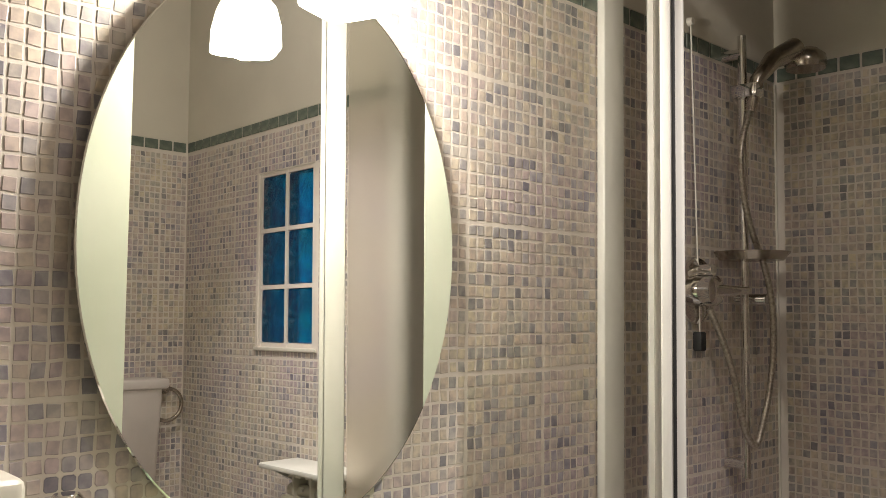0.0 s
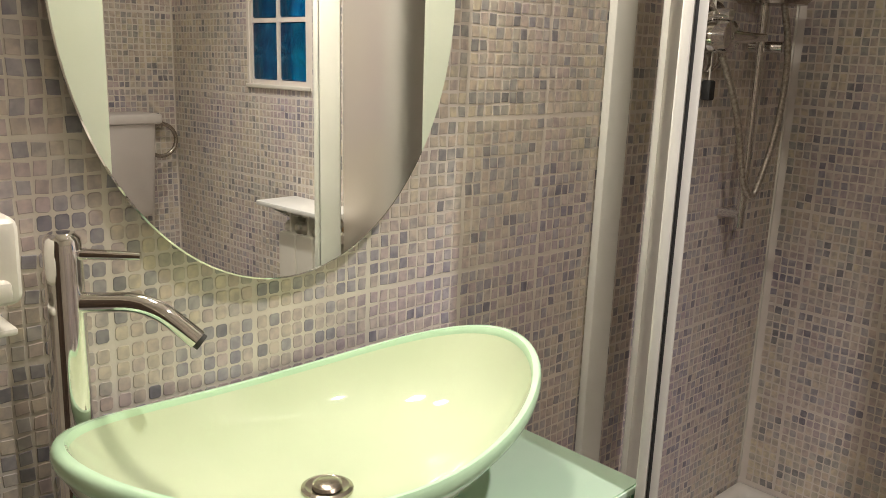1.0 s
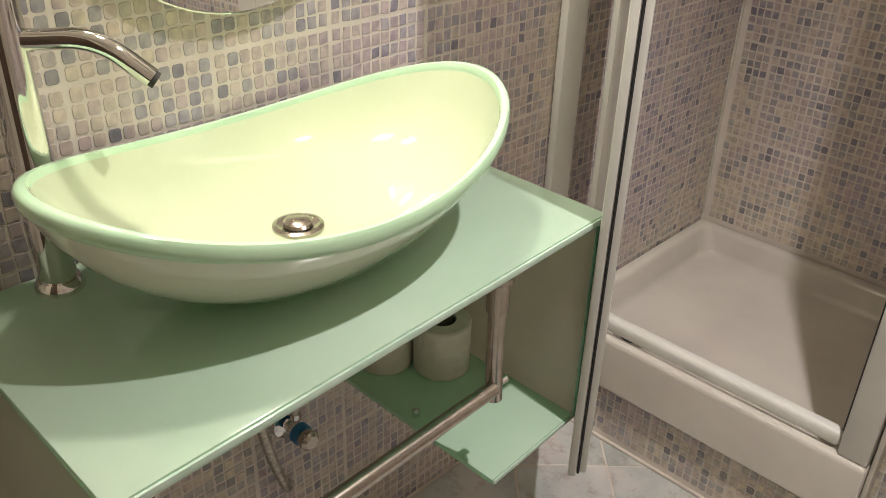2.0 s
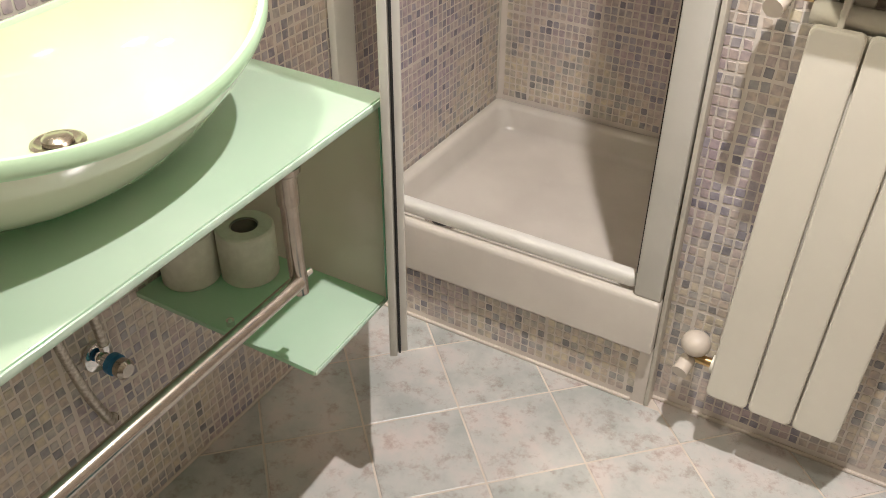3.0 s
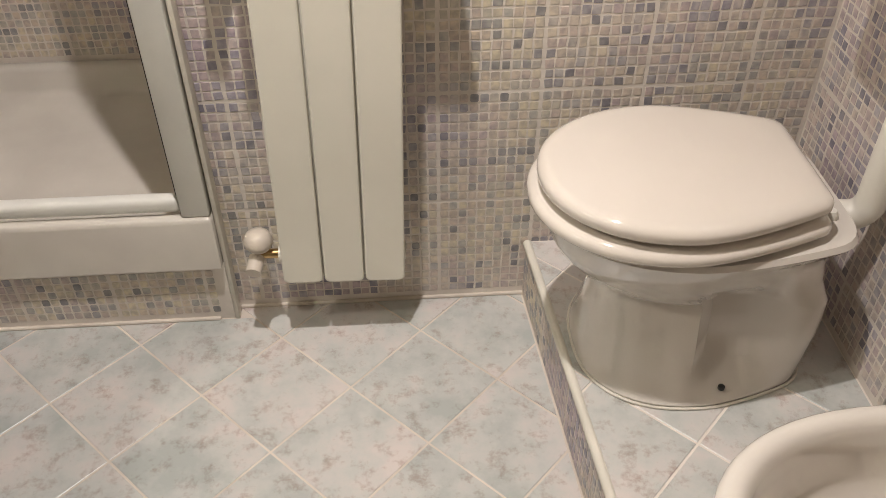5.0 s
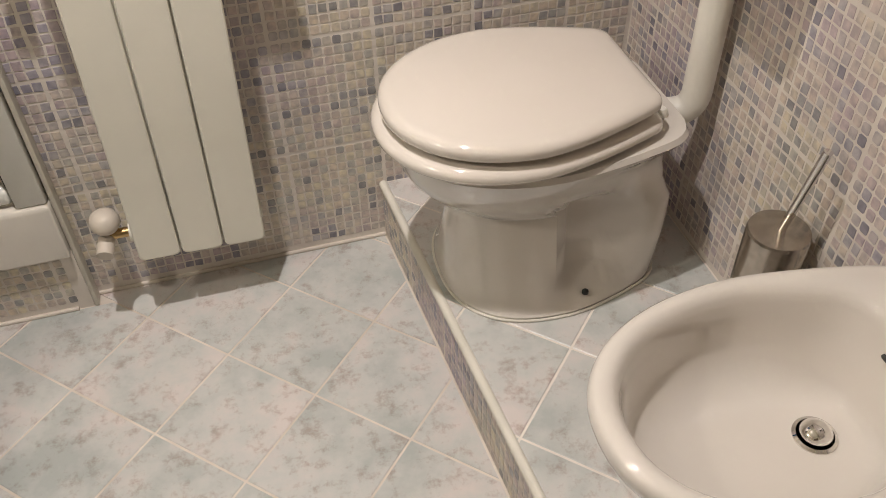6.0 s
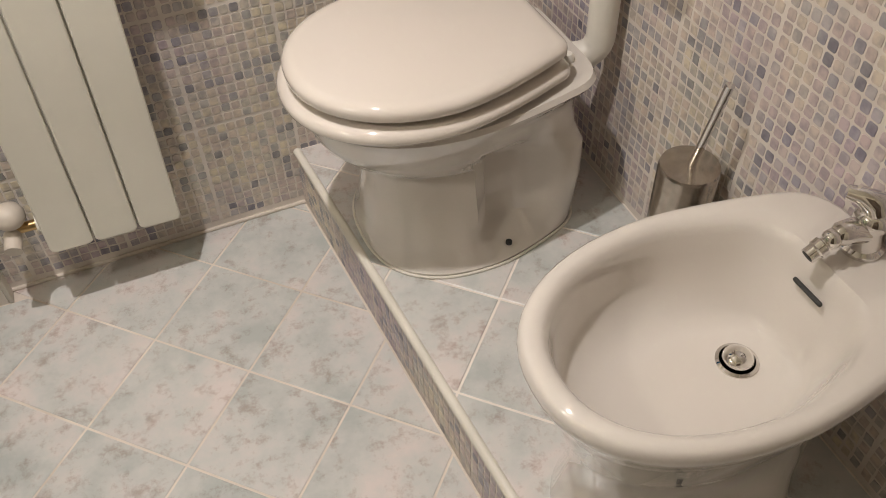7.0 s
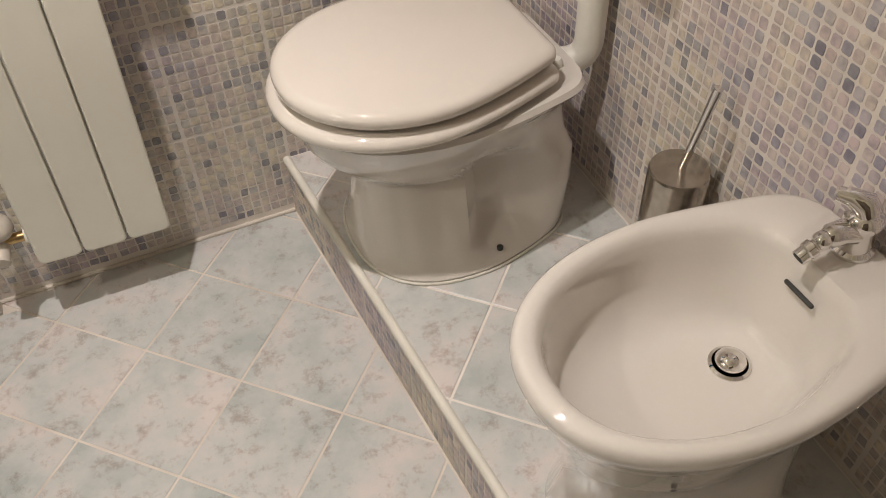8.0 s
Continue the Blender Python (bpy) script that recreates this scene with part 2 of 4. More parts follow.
def oval(cx, cy, z, ax, ay, n=48, power=2.0):
    ring = []
    for k in range(n):
        a = 2 * math.pi * k / n
        c, s = math.cos(a), math.sin(a)
        ring.append(Vector((cx + ax * math.copysign(abs(c) ** (2 / power), c), cy + ay * math.copysign(abs(s) ** (2 / power), s), z)))
    return ring


def clip(poly, a, b, c):
    """Keep the part of a flat polygon where a x + b y + c >= 0."""
    out = []
    for p, q in zip(poly, poly[1:] + poly[:1]):
        dp, dq = a * p[0] + b * p[1] + c, a * q[0] + b * q[1] + c
        if dp >= 0:
            out.append(p)
        if dp * dq < 0:
            t = dp / (dp - dq)
            out.append((p[0] + t * (q[0] - p[0]), p[1] + t * (q[1] - p[1])))
    return out


# ---------------------------------------------------------------- mosaic
def chip_mesh(name, w, h):
    """One glazed chip, flat in its own u, v with the face up n; soft uneven corners."""
    bm = bmesh.new()
    c = min(w, h) * 0.16
    outer = [(-w / 2 + c, -h / 2), (w / 2 - c, -h / 2), (w / 2, -h / 2 + c), (w / 2, h / 2 - c), (w / 2 - c, h / 2), (-w / 2 + c, h / 2), (-w / 2, h / 2 - c), (-w / 2, -h / 2 + c)]
    lo = [bm.verts.new((u, v, 0)) for u, v in outer]
    hi = [bm.verts.new((u * 0.95, v * 0.95, 0.0005)) for u, v in outer]
    for i in range(8):
        bm.faces.new((lo[i], lo[(i + 1) % 8], hi[(i + 1) % 8], hi[i]))
    bm.faces.new(hi)
    return mesh_of(name, bm, M_CHIP, False)


def mosaic(wall, frame_m, u0, u1, v0, v1, joint_u, joint_v, near=None, holes=(), label=""):
    """Chips over a rectangle of a wall: frame_m takes (u, v, n) to the world. Tiles of 10 x 12 chips, with a wider joint round each tile.
    Chips inside near=(u0, u1, v0, v1) are parts; the others are one field."""
    tw, th = 0.1945, 0.2505
    nu, nv = 10, 12
    ju, jv = 0.0045, 0.0045
    pu, pv = (tw - ju) / nu, (th - jv) / nv
    gap = 0.0031
    cw, ch = pu - gap, pv - gap
    rng = random.Random(len(wall.name) * 7 + int(u1 * 100))
    verts, faces, singles = [], [], []
    small = chip_mesh("chip", cw, ch)
    for i in range(int((u0 - joint_u) / tw) - 2, int((u1 - joint_u) / tw) + 2):
        for j in range(int((v0 - joint_v) / th) - 2, int((v1 - joint_v) / th) + 2):
            for a in range(nu):
                cu = joint_u + i * tw + ju / 2 + (a + 0.5) * pu
                if cu - cw / 2 < u0 - 0.006 or cu + cw / 2 > u1 + 0.006:
                    continue
                for b in range(nv):
                    cv = joint_v + j * th + jv / 2 + (b + 0.5) * pv
                    if cv - ch / 2 < v0 - 0.006 or cv + ch / 2 > v1 + 0.006:
                        continue
                    if any(h0 < cu < h1 and k0 < cv < k1 for h0, h1, k0, k1 in holes):
                        continue
                    if near and near[0] < cu < near[1] and near[2] < cv < near[3] and len(singles) < 300:
                        singles.append((cu, cv))
                        continue
                    w, h = cw / 2 * rng.uniform(0.86, 1.07), ch / 2 * rng.uniform(0.86, 1.07)
                    lean, tip = rng.uniform(-0.11, 0.11), rng.uniform(-0.11, 0.11)
                    su, sv, n = rng.uniform(-6e-4, 6e-4), rng.uniform(-6e-4, 6e-4), rng.uniform(0.0003, 0.0006)
                    base = len(verts)
                    k = 0.91
                    for x, y, z in ((-w, -h, 0), (w, -h, 0), (w, h, 0), (-w, h, 0), (-w * k, -h * k, n), (w * k, -h * k, n), (w * k, h * k, n), (-w * k, h * k, n)):
                        verts.append(frame_m @ Vector((cu + x + su + lean * y, cv + y + sv + tip * x, z)))
                    for f in ((0, 1, 5, 4), (1, 2, 6, 5), (2, 3, 7, 6), (3, 0, 4, 7), (4, 5, 6, 7)):
                        faces.append(tuple(base + q for q in f))
    if verts:
        me = bpy.data.meshes.new("mosaic_field")
        me.from_pydata(verts, [], faces)
        me.materials.append(M_CHIPS)
        ob = new("mosaic_field", me)
        ob.parent = wall
        ob["kind"] = "stuff"
        ob["label"] = label or "glazed mosaic chips in beige, rose and slate blue"
    for cu, cv in singles:
        ob = new("mosaic_chip", small)
        ob.matrix_basis = frame_m @ Matrix.Translation((cu + rng.uniform(-5e-4, 5e-4), cv + rng.uniform(-5e-4, 5e-4), 0)) @ pose(0, 0, 0, 0, 0, rng.uniform(-2.5, 2.5))
        ob.parent = wall


def border(wall, frame_m, u0, u1):
    """A row of small dark green tiles with pale joints on top of the mosaic."""
    n = max(1, int((u1 - u0) / 0.052))
    w = (u1 - u0) / n
    bm = box(-w / 2 + 0.003, w / 2 - 0.003, Z_TILE + 0.004, Z_BORD - 0.002, 0, 0.004, 0.0012, 1)
    me = mesh_of("border_tile", bm, M_BORDER)
    for k in range(n):
        ob = new("border_tile", me)
        ob.matrix_basis = frame_m @ Matrix.Translation((u0 + (k + 0.5) * w, 0, 0))
        ob.parent = wall


def basis(origin, u, v, n):
    return Matrix((Vector((u[0], v[0], n[0], origin[0])), Vector((u[1], v[1], n[1], origin[1])), Vector((u[2], v[2], n[2], origin[2])), Vector((0, 0, 0, 1))))


F_WEST = basis((0.0, 0, 0), (0, 1, 0), (0, 0, 1), (1, 0, 0))        # u = y, v = z
F_NORTH = basis((0, 0.0, 0), (1, 0, 0), (0, 0, 1), (0, -1, 0))      # u = x, v = z
F_EAST = basis((X_E, 0, 0), (0, 1, 0), (0, 0, 1), (-1, 0, 0))
F_BACK = basis((0, Y_B, 0), (1, 0, 0), (0, 0, 1), (0, -1, 0))
F_SHE = basis((X_SH, 0, 0), (0, 1, 0), (0, 0, 1), (-1, 0, 0))


# ---------------------------------------------------------------- the setting
def wall(name, x0, x1, y0, y1, z0, z1, mat, label, holes=None):
    ob = part(name, box(x0, x1, y0, y1, z0, z1), mat, None, "", False)
    return tagged(ob, label, "wall", "", "structure")


WIN = (1.122, 1.424, 1.302, 1.852)   # window opening in the north wall: x, x, z, z


def build_setting():
    ground = wall("floor", -T, X_E + T, Y_S - T, Y_B + T, -0.12, -0.0015, M_FGROUT, "pale blue-grey floor tiles laid diagonally, cream joints")
    ground["category"] = "floor"
    west = wall("wall_west", -T, -0.0005, Y_S - T, Y_B + T, -0.004, Z_BORD, M_GROUT, "mosaic tiled wall behind the washstand and shower")
    wall("wall_west_upper", -T, 0.001, Y_S - T, Y_B + T, Z_BORD, Z_CEIL, M_PLASTER, "plain cream plaster above the mosaic")
    east = wall("wall_east", X_E + 0.0005, X_E + T, Y_S - T, T, -0.004, Z_BORD, M_GROUT, "mosaic tiled wall behind toilet and bidet")
    wall("wall_east_upper", X_E - 0.001, X_E + T, Y_S - T, T, Z_BORD, Z_CEIL, M_PLASTER, "plain cream plaster above the mosaic")
    back = wall("wall_shower_back", 0, X_SH + T, Y_B + 0.0005, Y_B + T, -0.004, Z_BORD, M_GROUT, "mosaic tiled back wall of the shower")
    wall("wall_shower_back_upper", 0, X_SH + T, Y_B - 0.001, Y_B + T, Z_BORD, Z_CEIL, M_PLASTER, "plain cream plaster above the shower mosaic")
    side = wall("wall_shower_side", X_SH + 0.0005, X_SH + T, T, Y_B, -0.004, Z_BORD, M_GROUT, "mosaic tiled side wall of the shower")
    wall("wall_shower_side_upper", X_SH - 0.001, X_SH + T, T, Y_B, Z_BORD, Z_CEIL, M_PLASTER, "plain cream plaster above the shower mosaic")
    wall("wall_south", 0, X_E, Y_S - T, Y_S, -0.004, Z_CEIL, M_PLASTER, "plain cream wall behind the camera, with an added unseen door")
    # north wall, with the window opening through it
    x0, x1, z0, z1 = WIN
    bm = box(0.731, x0, 0.0005, T, -0.004, Z_BORD)
    box(x1, X_E, 0.0005, T, -0.004, Z_BORD, bm=bm)
    box(x0, x1, 0.0005, T, -0.004, z0, bm=bm)
    box(x0, x1, 0.0005, T, z1, Z_BORD, bm=bm)
    north = tagged(part("wall_north", bm, M_GROUT, None, "", False), "mosaic tiled wall with a glass block window", "wall", "", "structure")
    wall("wall_north_upper", 0.731, X_E, -0.001, T, Z_BORD, Z_CEIL, M_PLASTER, "plain cream plaster above the mosaic")
    wall("wall_shower_head", 0, 0.731, 0.0, T, 2.24, Z_CEIL, M_PLASTER, "plain plaster over the shower opening")
    plinth = wall("wall_shower_plinth", 0, 0.7305, -0.0335, 0.10, -0.004, 0.158, M_GROUT, "low mosaic plinth under the shower tray")
    c = part("ceiling", box(-T, X_E + T, Y_S - T, Y_B + T, Z_CEIL, Z_CEIL + 0.1), M_PLASTER, None, "", False)
    tagged(c, "plain cream plastered ceiling", "ceiling", "", "structure")
    # raised floor under toilet and bidet; its front edge runs slightly askew
    bm = bmesh.new()
    ring = [(1.3655, 0.0), (X_E, 0.0), (X_E, Y_S), (1.515, Y_S)]
    loft([[Vector((x, y, 0)) for x, y in ring], [Vector((x, y, STEP_Z - 0.0015)) for x, y in ring]], bm=bm)
    step = tagged(part("raised_floor", bm, M_GROUT, None, "", False), "raised floor step with mosaic riser, tiled on top", "step", "", "structure")
    bm = tube([(1.3690, -0.001, STEP_Z - 0.005), (1.5185, Y_S, STEP_Z - 0.0065)], 0.0092, 14)
    part("edge_strip", bm, M_TRIM, step, "cream edging strip")
    return ground, west, east, back, side, north, plinth, step


GROUND, WEST, EAST, BACK, SIDE, NORTH, PLINTH, STEP = build_setting()


def trims():
    for x0, x1, y0, y1, z0, z1, what in ((0.7315, 0.741, -0.037, -0.0045, 0.0, 1.98, "cream tile edge trim beside the shower"),
                                         (0.0, 0.006, 0.634, Y_B - 0.001, 0.30, Z_TILE, "pale sealant line in the shower corner")):
        tagged(part("trim", box(x0, x1, y0, y1, z0, z1, 0.002), M_TRIM), what, "trim", "", "structure")
    tagged(part("baseboard", tube([(0.72, -0.003, 0.003), (1.366, -0.003, 0.003)], 0.0045, 8), M_FGROUT), "cream joint along the foot of the wall", "joint", "", "structure")
    tagged(part("baseboard", tube([(0.02, -0.037, 0.003), (0.70, -0.037, 0.003)], 0.0045, 8), M_FGROUT), "cream joint along the shower plinth", "joint", "", "structure")
    tagged(part("baseboard", tube([(0.002, -0.06, 0.003), (0.002, -1.6, 0.003)], 0.004, 8), M_FGROUT), "cream joint along the foot of the wall", "joint", "", "structure")


trims()


def glass_block_window():
    x0, x1, z0, z1 = WIN
    w = tagged(new("window_1"), "small window of six blue wavy glass blocks", "window", "", "structure")
    w.location = ((x0 + x1) / 2, 0.05, z0)
    inv = Matrix.Translation(-Vector(w.location))
    cols, rows, j = 2, 3, 0.013
    bw, bh = (x1 - x0 - j * 3) / cols, (z1 - z0 - j * 4) / rows
    first = None
    for i in range(cols):
        for k in range(rows):
            cx, cz = x0 + j + i * (bw + j) + bw / 2, z0 + j + k * (bh + j) + bh / 2
            if first is None:
                first = mesh_of("glass_block", box(-bw / 2, bw / 2, -0.036, 0.036, -bh / 2, bh / 2, 0.008, 3), M_BLOCK)
            ob = new("glass_block", first)
            ob.parent, ob.matrix_basis = w, inv @ Matrix.Translation((cx, 0.042, cz))
    bm = bmesh.new()
    for i in range(cols + 1):
        a = x0 + i * (bw + j)
        box(a, a + j, 0.004, 0.08, z0, z1, bm=bm)
    for k in range(rows + 1):
        a = z0 + k * (bh + j)
        box(x0, x1, 0.005, 0.079, a, a + j, bm=bm)
    f = part("mortar_frame", bm, M_GROUT, w, "white joints between the blocks", False)
    f.matrix_basis = inv
    bm = box(x0 - 0.02, x1 + 0.01, -0.008, -0.003, z0 - 0.012, z0 - 0.001, 0.002)
    s = part("window_sill", bm, M_TRIM, w)
    s.matrix_basis = inv


glass_block_window()


# invented door out of view; its dark leaf darkens reflections in the chrome
def unseen_dark_door():
    d = thing("door_1", "closed dark brown wooden door, unseen, added for dark reflections in chrome", "door", "", "structure", (0.95, Y_S, 0))
    part("leaf", box(-0.40, 0.40, 0.004, 0.04, 0.005, 2.08, 0.004), M_DOOR, d)
    for a, b in ((0.15, 0.95), (1.08, 1.95)):
        part("panel", box(-0.28, 0.28, 0.036, 0.048, a, b, 0.006), M_DOOR, d)
    for a, b in ((-0.48, -0.402), (0.402, 0.48)):
        part("jamb", box(a, b, 0.002, 0.05, 0, 2.16, 0.004), M_DOOR, d)
    part("head", box(-0.402, 0.402, 0.002, 0.05, 2.085, 2.16, 0.004), M_DOOR, d)
    part("handle", tube(arc([(0.34, 0.04, 1.02), (0.34, 0.09, 1.02), (0.22, 0.09, 1.02)], 5, 0.02), 0.009), M_CHROME, d, "chrome lever handle")


unseen_dark_door()


# ---------------------------------------------------------------- washstand
def askew(bm):
    """The washstand's front runs slightly out of line with the wall."""
    for v in bm.verts:
        v.co.x += 0.046 * (-0.47 - v.co.y) * max(0.0, v.co.x) / 0.376
    return bm


SHELF_Z = 0.456


def washstand():
    x1, y0, y1 = 0.376, -1.245, -0.468
    w = thing("washstand", "washstand of frosted green glass with side panels", "washstand")
    # top: thick frosted plate with polished edge
    part("glass_top", askew(box(0.004, x1, y0, y1, TOP_Z - 0.012, TOP_Z, 0.0015)), M_GTOP, w, "frosted pale green glass top")
    part("front_edge", askew(box(x1 + 0.0005, x1 + 0.004, y0 + 0.001, y1 - 0.001, TOP_Z - 0.0115, TOP_Z - 0.0015, 0.001)), M_GRIM, w, "bright green polished glass edge")
    part("side_edge", box(0.006, x1, y1 + 0.0003, y1 + 0.003, TOP_Z - 0.0115, TOP_Z - 0.0015, 0.001), M_GRIM, w, "bright green polished glass edge")
    for y in (y1 - 0.012, y0 + 0.004):
        p = part("side_panel", askew(box(0.004, x1 - 0.006, y, y + 0.008, SHELF_Z - 0.012, TOP_Z - 0.0135, 0.001)), M_GPANEL, w, "frosted glass side panel")
        part("panel_edge", askew(box(x1 - 0.0057, x1 - 0.003, y + 0.001, y + 0.007, SHELF_Z - 0.011, TOP_Z - 0.0145, 0.0006)), M_GEDGE, p, "green polished edge")
    s = part("shelf", askew(box(0.004, x1 - 0.004, -0.690, y1 - 0.014, SHELF_Z - 0.010, SHELF_Z, 0.0015)), M_GTOP, w, "frosted green glass shelf")
    part("shelf_edge", askew(box(x1 - 0.0035, x1 - 0.001, -0.689, y1 - 0.015, SHELF_Z - 0.0085, SHELF_Z - 0.0015, 0.0006)), M_GRIM, s)
    for y in (y1 - 0.026, -0.672):
        part("shelf_stud", lathe([(0.007, 0.0), (0.007, 0.010), (0.003, 0.013)], (0.20, y, SHELF_Z + 0.0005), 14), M_CHROME, w, "small chrome shelf stud")
    return w


washstand()


def towel_rail():
    t = thing("towel_rail", "brushed steel towel rail hung under the glass top", "towel rail")
    z = 0.622
    for y in (-0.684, -1.205):
        x = 0.362 + 0.046 * (-0.47 - y) * 0.8
        u = part("upright", tube([(x - 0.006, y, TOP_Z - 0.014), (x - 0.005, y, z + 0.05), (x - 0.002, y, z - 0.022)], 0.0125, 16), M_STEEL, t)
        part("flange", lathe([(0.021, 0), (0.021, 0.008), (0.016, 0.012)], (x - 0.006, y, TOP_Z - 0.026), 20), M_STEEL, u)
        part("socket", lathe([(0.0155, 0), (0.0155, 0.045), (0.0125, 0.048)], (x - 0.006, y, TOP_Z - 0.075), 20), M_STEEL, u)
        part("screw", lathe([(0.006, 0), (0.006, 0.012)], (x - 0.002, y + 0.012, z), 12, axis="y"), M_CHROME, u)
    part("bar", tube([(0.371, -0.690, z), (0.389, -1.20, z)], 0.0120, 16), M_STEEL, t)


towel_rail()


def basin():
    cx, cy = 0.196, -0.872
    a, b = 0.318, 0.187        # along the wall, away from it
    bz = TOP_Z + 0.004
    t = thing("wash_basin", "oval boat-shaped basin, cream outside, pale green glass inside", "basin", at=(cx, cy, TOP_Z))
    n = 72

    def rim_z(s):
        return 0.133 + 0.057 * s * s

    def ring(k, h, lift=0.0):
        """k: share of the rim's size, h: share of the height up to the rim."""
        out = []
        for i in range(n):
            q = 2 * math.pi * i / n
            c, s = math.cos(q), math.sin(q)
            top = rim_z(s)
            out.append(Vector((b * k * c, a * k * s, 0.006 + 0.128 * h + (top - 0.134) * h ** 3 + lift)))
        return out

    outer = [ring(k, h) for k, h in ((0.22, 0.0), (0.30, 0.004), (0.41, 0.05), (0.55, 0.18), (0.70, 0.39), (0.84, 0.63), (0.935, 0.82), (0.987, 0.955))]
    part("bowl", loft(outer, True, False), M_BOWLOUT, t, "cream coloured outside of the bowl")
    inner = [ring(k, h, z) for k, h, z in ((0.946, 0.985, 0), (0.90, 0.86, 0), (0.84, 0.73, 0), (0.75, 0.60, 0), (0.62, 0.48, 0), (0.46, 0.41, 0), (0.28, 0.375, 0), (0.14, 0.365, 0))]
    part("inside", loft(inner[::-1], True, False), M_BOWLIN, t, "glossy pale green inside")
    lip = [ring(k, 1.0, z) for k, z in ((0.944, -0.006), (0.946, 0.000), (0.954, 0.0045), (0.968, 0.0055), (0.985, 0.005), (0.997, 0.001), (1.0, -0.006), (0.996, -0.012), (0.984, -0.016))]
    part("rim", loft(lip, False, False), M_RIM, t, "thick green glass rim")
    d = part("drain", lathe([(0.032, 0.0), (0.032, 0.004), (0.027, 0.006), (0.020, 0.003)], (0.0, -0.005, 0.054), 28), M_STEEL, t, "chrome drain")
    part("plug", lathe([(0.018, 0.0), (0.018, 0.005), (0.012, 0.009)], (0.0, -0.005, 0.058), 24), M_STEEL, d)


basin()


def mixer_tap():
    x, y = 0.042, -1.117
    t = thing("mixer_tap", "tall chrome mixer tap with a short bent spout", "tap", at=(x, y, TOP_Z))
    part("foot", lathe([(0.029, 0), (0.029, 0.006), (0.024, 0.014)], (0, 0, 0), 32), M_CHROME, t)
    part("column", lathe([(0.0215, 0.013), (0.021, 0.20), (0.0205, 0.355), (0.019, 0.37), (0.013, 0.376)], (0, 0, 0), 32), M_CHROME, t)
    d = Vector((0.62, 0.78, 0)).normalized()
    up = Vector((0, 0, 1))
    s = part("spout", tube(arc([d * 0.012 + up * 0.298, d * 0.090 + up * 0.300, d * 0.140 + up * 0.256], 8, 0.035), 0.0115, 18), M_CHROME, t)
    e = d * 0.140 + up * 0.256
    part("aerator", tube([e - (d * 0.80 - up * 0.6) * 0.002, e + (d * 0.80 - up * 0.6) * 0.006], 0.0095, 16), M_DARK, s)
    part("lever", tube([d * 0.015 + up * 0.353, d * 0.082 + up * 0.351], [0.0065, 0.0048], 12), M_CHROME, t)


mixer_tap()


def wall_mirror():
    m = thing("wall_mirror", "frameless oval mirror with satin glass bands at both sides", "mirror", at=(0.024, -0.818, 1.487))
    m.rotation_euler = (0, radians(-0.6), radians(0.5))
    a, b = 0.295, 0.388
    n = 96
    cut = 0.235

    def slab(x0, x1, keep):
        pts = [(a * math.cos(2 * math.pi * k / n), b * math.sin(2 * math.pi * k / n)) for k in range(n)]
        for h in keep:
            pts = clip(pts, *h)
        return loft([[Vector((x0, u, v)) for u, v in pts], [Vector((x1, u, v)) for u, v in pts]])

    part("mirror_glass", slab(-0.005, 0.0, [(1, 0, cut), (-1, 0, cut)]), M_MIRROR, m, "silvered glass", False)
    part("satin_band", slab(-0.005, 0.0004, [(-1, 0, -cut)]), M_SATIN, m, "pale satin glass band", False)
    part("satin_band", slab(-0.005, 0.0004, [(1, 0, -cut)]), M_SATIN, m, "pale satin glass band", False)
    ring = [[Vector((x, k * a * math.cos(q), k * b * math.sin(q))) for q in (2 * math.pi * i / n for i in range(n))] for x, k in ((-0.012, 0.99), (-0.006, 1.002), (-0.001, 1.004), (0.0008, 0.9985))]
    part("edge", loft(ring, False, False), M_CHROME, m, "polished edge")
    part("backing", box(-0.020, -0.0055, -0.16, 0.16, -0.24, 0.24, 0.002), M_DARK, m, "hidden backing board")


wall_mirror()


def soap_dispenser():
    d = thing("soap_dispenser", "white plastic soap dispenser on the tiled wall", "dispenser", at=(0.003, -1.218, 1.135))
    part("case", box(0, 0.075, -0.05, 0.05, 0, 0.092, 0.012, 3), M_PLASTIC, d)
    part("push_bar", box(0.07, 0.088, -0.035, 0.035, 0.008, 0.03, 0.005), M_PLASTIC, d)
    part("drip_tray", box(0, 0.06, -0.045, 0.045, -0.035, -0.027, 0.003), M_PLASTIC, d)
    part("bracket", box(0, 0.006, -0.03, 0.03, -0.03, 0.002, 0.001), M_PLASTIC, d)


soap_dispenser()


